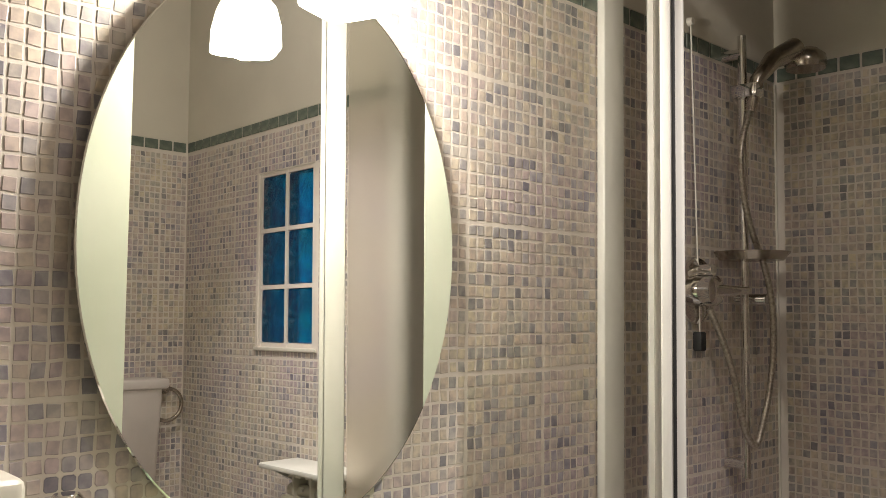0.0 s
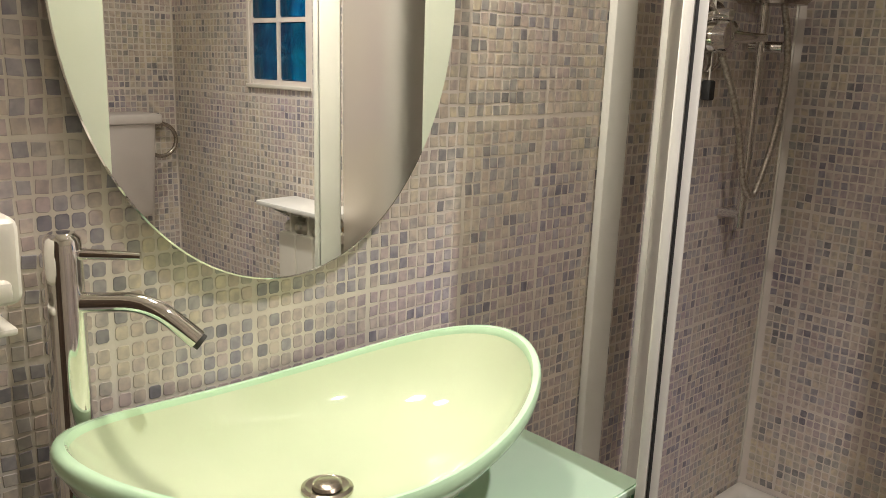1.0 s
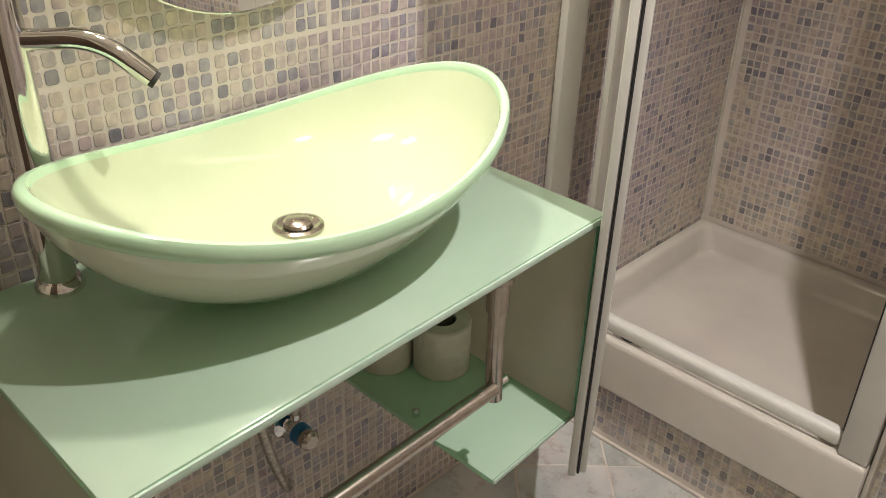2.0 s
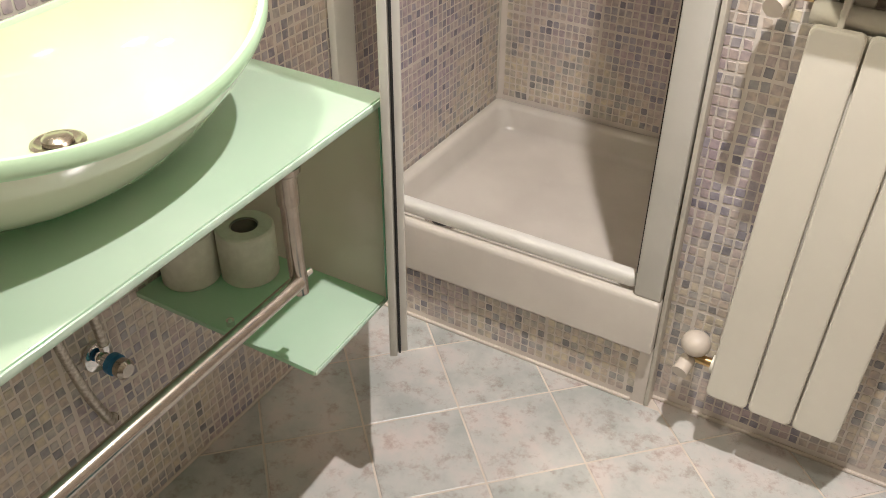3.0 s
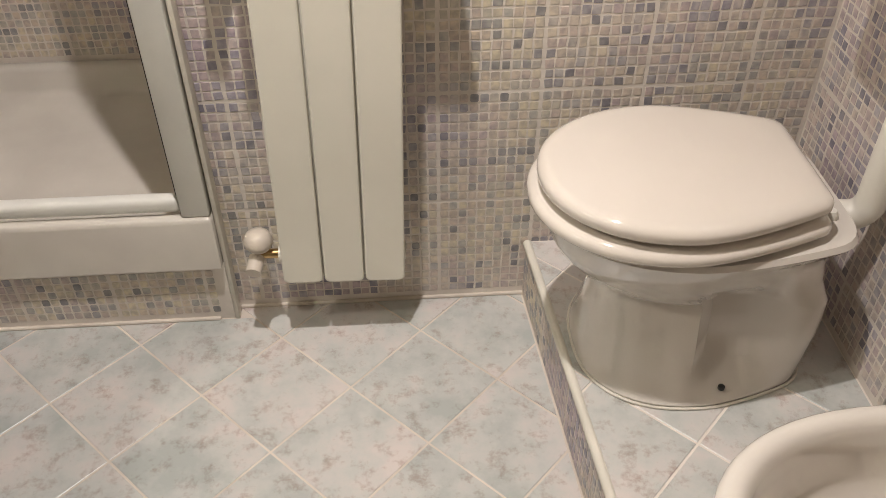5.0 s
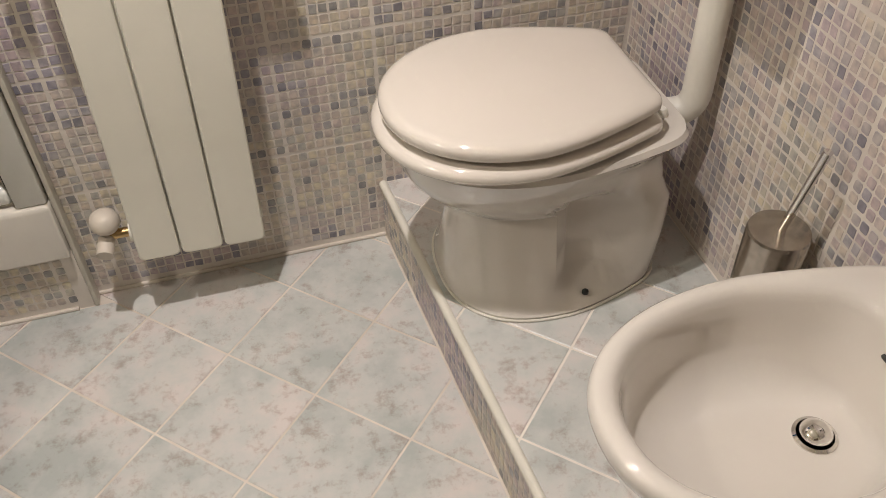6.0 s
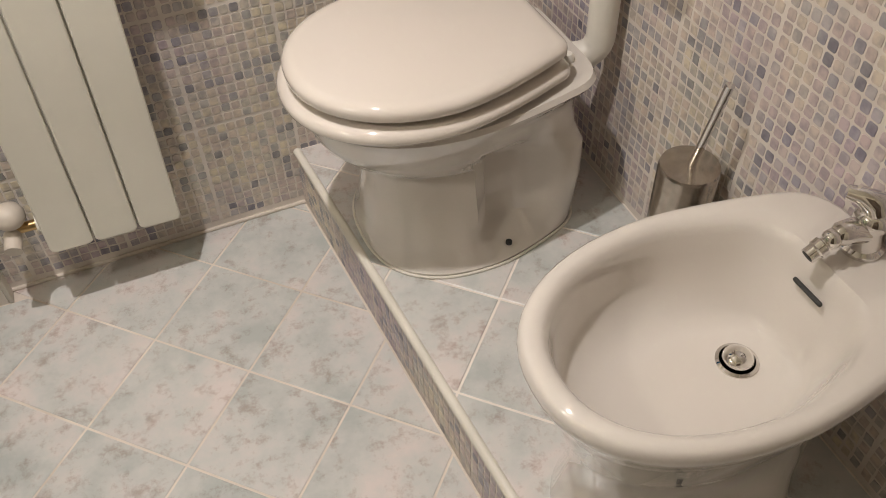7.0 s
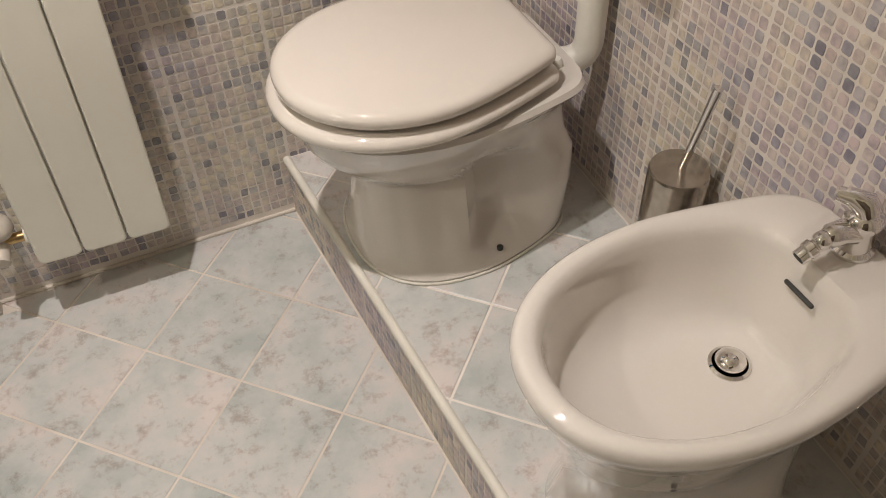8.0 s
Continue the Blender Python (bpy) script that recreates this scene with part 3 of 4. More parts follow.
def plumbing():
    v = thing("angle_valve", "chrome angle valve with a blue collar on the wall", "valve", at=(0.002, -0.79, 0.39))
    part("escutcheon", lathe([(0.03, 0), (0.028, 0.006), (0.012, 0.012)], (0, 0, 0), 24, axis="x"), M_CHROME, v)
    part("body", tube([(0.008, 0, 0), (0.055, 0, 0)], 0.012, 16), M_CHROME, v)
    part("collar", lathe([(0.019, 0), (0.019, 0.012)], (0.036, 0, 0), 20, axis="x"), M_BLUE, v, "blue plastic collar")
    part("knob", lathe([(0.0, 0.0), (0.017, 0.001), (0.018, 0.014), (0.012, 0.02)], (0.054, 0, 0), 20, axis="x"), M_STEEL, v)
    for path in ([(0.10, -0.84, TOP_Z - 0.015), (0.06, -0.82, 0.62), (0.045, -0.803, 0.50), (0.042, -0.797, 0.43)],
                 [(0.12, -0.93, TOP_Z - 0.015), (0.06, -0.885, 0.56), (0.042, -0.868, 0.47), (0.042, -0.848, 0.36), (0.03, -0.815, 0.27), (0.012, -0.80, 0.26)]):
        h = thing("water_hose", "braided steel water hose from tap to wall", "hose", "water hoses")
        part("braid", tube(arc(path, 6, 0.06), 0.0085, 12), M_HOSE, h)
        part("end_nut", tube([path[-1], Vector(path[-1]) * 0.85 + Vector(path[-2]) * 0.15], 0.0105, 8), M_CHROME, h)
    w = thing("waste_pipe", "chrome waste pipe under the basin", "waste pipe")
    part("tail_pipe", tube(arc([(0.16, -0.88, TOP_Z - 0.013), (0.16, -0.88, 0.70), (0.004, -0.88, 0.70)], 6, 0.05), 0.016, 16), M_CHROME, w)


plumbing()


def toilet_rolls():
    first = thing("toilet_roll", "white toilet roll standing on the green glass shelf", "toilet roll", "rolls on the shelf", at=(0.132, -0.545, SHELF_Z + 0.0005))
    r, c, h = 0.050, 0.021, 0.098
    part("paper", loft([oval(0, 0, z, q, q, 40) for q, z in ((c + 0.0015, h - 0.002), (c + 0.0015, 0.0), (r - 0.002, 0.0), (r, 0.003), (r, h - 0.003), (r - 0.003, h), (c + 0.003, h))], False, False), M_PAPER, first)
    part("core", loft([oval(0, 0, z, q, q, 32) for q, z in ((c - 0.001, h - 0.003), (c - 0.001, 0.001), (c + 0.001, 0.001), (c + 0.001, h - 0.003))], False, False), M_CARD, first, "grey cardboard core")
    copy_thing(first, pose(0.052, -0.606, SHELF_Z + 0.0005, 0, 0, 40))


toilet_rolls()


# ---------------------------------------------------------------- shower
def shower_tray():
    t = thing("shower_tray", "white acrylic shower tray on a mosaic plinth", "shower tray")
    x0, x1, y0, y1 = 0.004, 0.7295, -0.054, Y_B - 0.003
    zr, zf = 0.288, 0.212

    def rect(inset, z, r):
        pts, a0, b0, a1, b1 = [], x0 + inset, y0 + inset, x1 - inset, y1 - inset
        for cx, cy, q0 in ((a1 - r, b1 - r, 0), (a0 + r, b1 - r, 90), (a0 + r, b0 + r, 180), (a1 - r, b0 + r, 270)):
            for k in range(7):
                q = radians(q0 + 15 * k)
                pts.append(Vector((cx + r * math.cos(q), cy + r * math.sin(q), z)))
        return pts

    rings = [rect(0.0, 0.160, 0.004), rect(0.0, zr - 0.012, 0.004), rect(0.002, zr - 0.004, 0.005), rect(0.007, zr, 0.008), rect(0.026, zr - 0.002, 0.02), rect(0.032, zr - 0.006, 0.026), rect(0.036, zr - 0.014, 0.03),
             rect(0.048, zf + 0.022, 0.042), rect(0.053, zf + 0.010, 0.047), rect(0.064, zf + 0.004, 0.056), rect(0.094, zf + 0.003, 0.06), rect(0.099, zf, 0.06), rect(0.25, zf - 0.004, 0.05)]
    part("tray", loft(rings, True, True), M_ACRYL, t)
    d = part("drain", lathe([(0.045, 0), (0.045, 0.004), (0.036, 0.006)], (0.148, 0.090, zf - 0.001), 28), M_CHROME, t, "chrome drain cover")
    part("drain_hole", lathe([(0.028, 0), (0.028, 0.001)], (0.148, 0.090, zf + 0.0052), 24), M_DARK, d)


shower_tray()


def shower_frame():
    f = thing("shower_enclosure", "white aluminium shower enclosure frame", "shower enclosure")
    z0, z1 = 0.2885, 2.20
    part("wall_channel", box(0.003, 0.022, -0.118, -0.052, z0, z1, 0.004), M_WHITE, f)
    part("hinge_post", box(0.078, 0.100, -0.030, -0.004, z0 + 0.044, z1 - 0.046, 0.004), M_WHITE, f)
    p = part("post", box(0.672, 0.7275, -0.046, -0.005, z0, z1, 0.005), M_WHITE, f)
    part("seal", box(0.6665, 0.6718, -0.030, -0.016, z0 + 0.042, z1 - 0.04, 0.001), M_BLACK, p, "black magnetic seal strip")
    part("sill_rail", box(0.036, 0.671, -0.036, -0.003, z0 + 0.003, z0 + 0.038, 0.013, 5), M_WHITE, f, "rounded bottom rail")
    part("top_rail", box(0.036, 0.6715, -0.044, -0.008, z1 - 0.045, z1, 0.004), M_WHITE, f)


shower_frame()


def shower_door():
    hinge, end = Vector((0.086, -0.046, 0)), Vector((0.404, -0.491, 0))
    d = end - hinge
    m = Matrix.Translation(hinge) @ Matrix.Rotation(math.atan2(d.y, d.x), 4, "Z")
    t = tagged(new("shower_door"), "open shower door of satin glass in a white frame", "shower door")
    t.matrix_basis = m
    l, z0, z1 = d.length, 0.352, 2.15
    g = part("pane", box(0.02, l - 0.045, -0.002, 0.002, z0 + 0.03, z1 - 0.03), M_DOORGLASS, t, "satin glass pane", False)
    part("hinge_stile", box(-0.006, 0.022, -0.013, 0.013, z0, z1, 0.003), M_WHITE, t)
    s = part("closing_stile", box(l - 0.040, l, -0.014, 0.014, z0, z1, 0.004), M_WHITE, t)
    part("seal", box(l + 0.0003, l + 0.004, -0.0022, 0.0022, z0 + 0.002, z1, 0.001), M_BLACK, s, "black rubber seal")
    part("magnet_strip", box(l + 0.0004, l + 0.010, -0.017, -0.004, z0, z1, 0.002), M_WHITE, s, "bright edge strip")
    part("bottom_rail", box(0.0225, l - 0.0405, -0.010, 0.010, z0, z0 + 0.03, 0.003), M_WHITE, t)
    part("top_rail", box(0.0225, l - 0.0405, -0.010, 0.010, z1 - 0.03, z1, 0.003), M_WHITE, t)


shower_door()


def shower_set():
    r = thing("shower_rail", "chrome riser rail with hand shower and soap dish", "shower set")
    x, y = 0.052, 0.372
    part("rail", tube([(x, y, 1.03), (x, y, 2.04)], 0.010, 14), M_CHROME, r)
    for z in (1.06, 2.0):
        part("bracket", tube([(0.004, y, z), (x, y, z)], 0.012, 14), M_CHROME, r)
    h = part("hand_shower", tube([(x + 0.02, y + 0.0, 1.86), (x + 0.035, y - 0.0, 1.93), (x + 0.05, y + 0.05, 1.985), (x + 0.07, y + 0.12, 2.02)], [0.012, 0.016, 0.022, 0.028], 16), M_STEEL, r, "grey hand shower")
    part("spray_face", lathe([(0.028, 0.035), (0.045, 0.02), (0.048, 0.0), (0.044, -0.012)], (x + 0.08, y + 0.155, 1.99), 28), M_STEEL, h)
    part("slider", box(x - 0.02, x + 0.045, y - 0.02, y + 0.02, 1.89, 1.925, 0.008), M_CHROME, r)
    sd = part("soap_dish", lathe([(0.02, 1.535), (0.07, 1.537), (0.085, 1.556), (0.08, 1.556), (0.066, 1.543), (0.02, 1.542)], (x + 0.012, y + 0.010, -0.018), 32), M_STEEL, r, "smoky soap dish")
    part("hose_outlet", tube([(x - 0.04, y + 0.03, 1.43), (x + 0.03, y + 0.045, 1.43)], 0.014, 14), M_CHROME, r)
    pts = [Vector((x + 0.02, y, 1.87)), Vector((x + 0.015, y - 0.05, 1.76)), Vector((x + 0.02, y - 0.03, 1.62)), Vector((x + 0.04, y + 0.06, 1.45)), Vector((x + 0.04, y + 0.05, 1.25)), Vector((x + 0.03, y - 0.01, 1.10)), Vector((x + 0.02, y - 0.04, 1.13)), Vector((x, y - 0.07, 1.30)), Vector((0.03, 0.256, 1.407))]
    part("hose", tube(arc(pts, 6, 0.12), 0.0075, 10), M_HOSE, r, "flexible metal hose")
    v = thing("shower_mixer", "round chrome shower mixer with lever", "shower mixer", at=(0.003, 0.243, 1.447))
    part("plate", lathe([(0.075, 0), (0.073, 0.006), (0.06, 0.010)], (0, 0, 0), 36, axis="x"), M_CHROME, v)
    part("body", lathe([(0.035, 0.009), (0.033, 0.05), (0.024, 0.058)], (0, 0, 0), 28, axis="x"), M_CHROME, v)
    part("lever", tube([(0.05, 0, 0), (0.075, 0.03, 0.0), (0.085, 0.075, 0.002)], [0.014, 0.011, 0.008], 14), M_CHROME, v)
    part("diverter", tube([(0.008, 0.0, 0.045), (0.045, 0.0, 0.045)], 0.013, 14), M_CHROME, v)
    c = thing("pull_cord", "thin pale pull cord with a black weight", "pull cord", at=(0.012, 0.235, 1.32))
    part("cord", tube([(0, 0.01, 0.035), (-0.001, -0.012, 0.60), (-0.004, -0.012, 0.73)], 0.0018, 6), M_PLASTIC, c)
    part("weight", box(-0.011, 0.011, -0.003, 0.020, -0.005, 0.037, 0.004), M_BLACK, c, "black plastic weight")
    part("anchor", lathe([(0.01, 0), (0.008, 0.012)], (-0.0095, -0.012, 0.73), 16, axis="x"), M_PLASTIC, c)


shower_set()


# ---------------------------------------------------------------- radiator
def radiator():
    t = thing("radiator", "tall narrow cream radiator of three flat elements", "radiator", at=(0.860, 0, 0.158))
    t.rotation_euler = (0, radians(1.4), 0)
    w, p, h = 0.0785, 0.0822, 0.750

    def slab(x, y0, y1, z0, z1, r, mat, name, parent, label=""):
        pts = []
        for cx, cz, q0 in ((x + w - r, z1 - r, 0), (x + r, z1 - r, 90), (x + r, z0 + r, 180), (x + w - r, z0 + r, 270)):
            for k in range(5):
                q = radians(q0 + 22.5 * k)
                pts.append((cx + r * math.cos(q), cz + r * math.sin(q)))
        cx, cz = x + w / 2, (z0 + z1) / 2

        def ring(y, inset):
            return [Vector((u - inset * (1 if u > cx else -1), y, v - inset * (1 if v > cz else -1))) for u, v in pts]
        return part(name, loft([ring(y1, 0.0), ring(y0 + 0.004, 0.0), ring(y0 + 0.001, 0.0012), ring(y0, 0.004)]), mat, parent, label, False)

    for i in range(3):
        e = slab(i * p, -0.108, -0.094, 0, h, 0.010, M_ENAMEL, "element", t)
        part("rib", box(i * p + 0.033, i * p + 0.043, -0.0945, -0.042, 0.03, h + 0.055, 0.003), M_ENAMEL, e)
        part("rear_plate", box(i * p + 0.006, i * p + w - 0.006, -0.048, -0.040, 0.02, h + 0.05, 0.003), M_ENAMEL, e)
        part("outlet_fin", box(i * p + 0.008, i * p + w - 0.008, -0.089, -0.05, h + 0.045, h + 0.053, 0.003), M_ENAMEL, e)
    for i in (1, 2):
        part("joint_web", box(i * p - 0.012, i * p + 0.007, -0.0935, -0.0905, 0.006, h - 0.004, 0.001), M_ENAMEL, t)
    for z in (0.045, h + 0.008):
        part("header_pipe", tube([(-0.008, -0.066, z), (3 * p, -0.066, z)], 0.018, 16), M_ENAMEL, t)
    part("bleed_screw", lathe([(0.006, 0), (0.006, 0.006)], (2 * p - 0.002, -0.094, h + 0.018), 12, axis="y"), M_WHITE, t)
    for z in (0.12, h - 0.1):
        part("bracket", box(0.12, 0.15, -0.0395, -0.003, z, z + 0.02, 0.002), M_WHITE, t)
    for z, flip in ((0.046, 1), (h + 0.03, -1)):
        v = part("valve", tube([(-0.009, -0.066, z), (-0.045, -0.066, z)], 0.010, 14), M_BRASS, t, "small brass valve body")
        part("knob", lathe([(0.010, 0), (0.021, 0.004), (0.028, 0.014), (0.029, 0.024), (0.024, 0.037), (0.013, 0.044), (0.002, 0.046)], (-0.046, -0.066, z + 0.012), 28), M_KNOB, v, "cream plastic valve knob")
        part("cap", tube([(-0.052, -0.07, z - 0.006), (-0.058, -0.105, z - 0.018)], 0.016, 16), M_KNOB, v)
        part("wall_pipe", tube([(-0.045, -0.066, z), (-0.047, -0.003, z)], 0.009, 12), M_CHROME, v)


radiator()


def radiator_shelf():
    s = thing("radiator_shelf", "white shelf on brackets above the radiator", "shelf", at=(0.86, -0.004, 0.970))
    part("board", box(0, 0.325, -0.135, 0, 0, 0.014, 0.003), M_WHITE, s)
    for x in (0.03, 0.28):
        bm = loft([[Vector((x, 0, -0.001)), Vector((x, -0.11, -0.001)), Vector((x, -0.10, -0.012)), Vector((x, -0.002, -0.062))],
                   [Vector((x + 0.012, 0, -0.001)), Vector((x + 0.012, -0.11, -0.001)), Vector((x + 0.012, -0.10, -0.012)), Vector((x + 0.012, -0.002, -0.062))]])
        part("bracket", bm, M_WHITE, s)


radiator_shelf()


# ---------------------------------------------------------------- toilet
def d_ring(xf, xb, cy, half, back, z, nose=2.1, mid=0.5, corner=0.03):
    """A bowl outline: round front at xf, widest behind it, then tapering to a back at xb with rounded corners."""
    xm = xf + (xb - xf) * mid
    rc = min(corner, back * 0.6, (xb - xm) * 0.6)
    side = []
    for k in range(15):
        q = math.pi / 2 * k / 14
        side.append((xm - (xm - xf) * math.cos(q) ** (2 / nose), half * math.sin(q) ** (2 / nose)))
    run = xb - rc - xm
    for k in range(1, 9):
        f = k / 8
        side.append((xm + run * f, half + (back - half) * f ** 1.5))
    turn = back + (back - half) * 1.5 / run * rc
    for k in range(1, 7):
        f = k / 6
        side.append(((1 - f) ** 2 * (xb - rc) + (1 - (1 - f) ** 2) * xb, (1 - f) ** 2 * back + 2 * f * (1 - f) * turn + f * f * max(0.01, turn - rc)))
    ring = [Vector((x, cy + w, z)) for x, w in side]
    return ring + [Vector((x, cy - w, z)) for x, w in side[:0:-1]]


def toilet():
    cy = -0.297
    t = thing("toilet", "white porcelain toilet with closed lid on the raised floor", "toilet", at=(1.55, cy, STEP_Z))
    o = Vector((1.55, cy, STEP_Z))

    def ring(xf, xb, half, back, z, nose=2.1, corner=0.055):
        return [v - o for v in d_ring(xf, xb, cy, half, back, z, nose, 0.5, corner)]

    z0 = STEP_Z + 0.001
    body = [ring(1.410, 1.808, 0.176, 0.140, z0, 2.5), ring(1.410, 1.808, 0.178, 0.142, z0 + 0.008, 2.5), ring(1.4125, 1.808, 0.174, 0.141, z0 + 0.012, 2.5), ring(1.418, 1.810, 0.158, 0.140, z0 + 0.055, 2.5),
            ring(1.427, 1.812, 0.138, 0.137, z0 + 0.110, 2.5), ring(1.433, 1.812, 0.120, 0.131, z0 + 0.155, 2.5), ring(1.434, 1.811, 0.112, 0.128, z0 + 0.176, 2.4), ring(1.430, 1.810, 0.110, 0.127, z0 + 0.183, 2.3),
            ring(1.412, 1.806, 0.116, 0.124, z0 + 0.193), ring(1.384, 1.803, 0.131, 0.119, z0 + 0.216), ring(1.358, 1.804, 0.149, 0.118, z0 + 0.248), ring(1.345, 1.805, 0.162, 0.122, z0 + 0.275),
            ring(1.340, 1.806, 0.170, 0.13, z0 + 0.294), ring(1.335, 1.816, 0.176, 0.145, z0 + 0.308), ring(1.332, 1.820, 0.180, 0.15, z0 + 0.318), ring(1.338, 1.816, 0.175, 0.145, z0 + 0.327)]
    bm = loft(body)

    def ease(v, a, b):
        q = max(0.0, min(1.0, (v - a) / (b - a)))
        return q * q * (3 - 2 * q)
    # hollow flanks in front of the rear haunch
    for v in bm.verts:
        x, h = v.co.x + o.x, v.co.z
        v.co.y *= 1 - 0.30 * ease(x, 1.592, 1.612) * (1 - ease(x, 1.67, 1.76)) * ease(h, 0.012, 0.05) * (1 - ease(h, 0.185, 0.24))
    part("bowl", bm, M_PORC, t, "glossy porcelain bowl and pedestal")
    seam = ring(1.4085, 1.8095, 0.1795, 0.1435, z0 + 0.0015, 2.5)
    part("sealant", tube(seam + seam[:1], 0.0028, 8, caps=False), M_TRIM, t, "cream sealant bead round the foot")

    def plate(name, xf, xb, half, back, za, zb, r, mat):
        wide = r * 1.9
        rings = [ring(xf + k * r, xb - k * r, half - k * r, back - k * r, z, 2.1, 0.022) for k, z in ((1.0, za), (0.35, za + r * 0.25), (0.0, za + r * 0.7))]
        for step in range(0, 10):
            q = radians(10 * step)
            k, z = wide * (1 - math.cos(q)), zb - r * 1.25 * (1 - math.sin(q))
            rings.append(ring(xf + k, xb - k, half - k, back - k, z, 2.1, 0.022))
        rings.append(ring(xf + 0.07, xb - 0.06, half - 0.07, back - 0.05, zb + 0.0025, 2.1, 0.022))
        return part(name, loft(rings), mat, t)

    plate("seat", 1.306, 1.762, 0.190, 0.136, z0 + 0.334, z0 + 0.362, 0.012, M_SEAT)
    plate("lid", 1.320, 1.758, 0.183, 0.128, z0 + 0.370, z0 + 0.401, 0.012, M_SEAT)
    for s in (-1, 1):
        part("hinge", lathe([(0.012, 0), (0.012, 0.010), (0.008, 0.016)], Vector((1.782, cy + s * 0.07, z0 + 0.325)) - o, 16), M_PLASTIC, t)
        part("fixing_screw", lathe([(0.006, 0), (0.006, 0.006), (0.003, 0.008)], Vector((1.640, cy + s * 0.158, z0 + 0.026)) - o, 12), M_BLACK, t, "dark floor fixing screw")


toilet()


def cistern():
    t = thing("toilet_cistern", "white plastic wall-hung cistern with flush pipe", "cistern", at=(X_E - 0.003, -0.335, 0.86))
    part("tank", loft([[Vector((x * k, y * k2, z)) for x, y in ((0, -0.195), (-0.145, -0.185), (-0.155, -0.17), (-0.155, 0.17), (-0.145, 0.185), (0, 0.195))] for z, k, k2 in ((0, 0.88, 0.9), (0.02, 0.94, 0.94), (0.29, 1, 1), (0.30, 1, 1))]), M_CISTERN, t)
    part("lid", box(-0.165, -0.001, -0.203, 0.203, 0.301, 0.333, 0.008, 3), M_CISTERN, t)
    part("button", lathe([(0.022, 0), (0.022, 0.006), (0.018, 0.009)], (-0.08, 0, 0.331), 24), M_CHROME, t)
    zb = STEP_Z + 0.295 - 0.86
    part("flush_pipe", tube(arc([(-0.036, 0.0, 0.002), (-0.036, 0.0, zb), (-0.125, 0.03, zb)], 10, 0.075), 0.026, 20), M_PLASTIC, t, "white bent flush pipe")
    part("pipe_collar", tube([(-0.098, 0.021, zb), (-0.120, 0.0283, zb)], 0.034, 20), M_PLASTIC, t)
    part("pipe_sleeve", tube([(-0.036, 0.0, -0.05), (-0.036, 0.0, -0.001)], 0.033, 20), M_PLASTIC, t)


cistern()


def towel_ring():
    r = thing("towel_ring", "dark chrome towel ring on the tiled wall", "towel ring", at=(X_E - 0.003, -0.075, 1.10))
    part("mount", lathe([(0.022, 0), (0.02, -0.012), (0.012, -0.03)], (0, 0, 0.05), 20, axis="x"), M_STEEL, r)
    pts = [(-0.03, 0.055 * math.cos(2 * math.pi * k / 32), 0.055 * math.sin(2 * math.pi * k / 32) - 0.005) for k in range(33)]
    part("ring", tube(pts, 0.007, 10, caps=False), M_STEEL, r)


towel_ring()


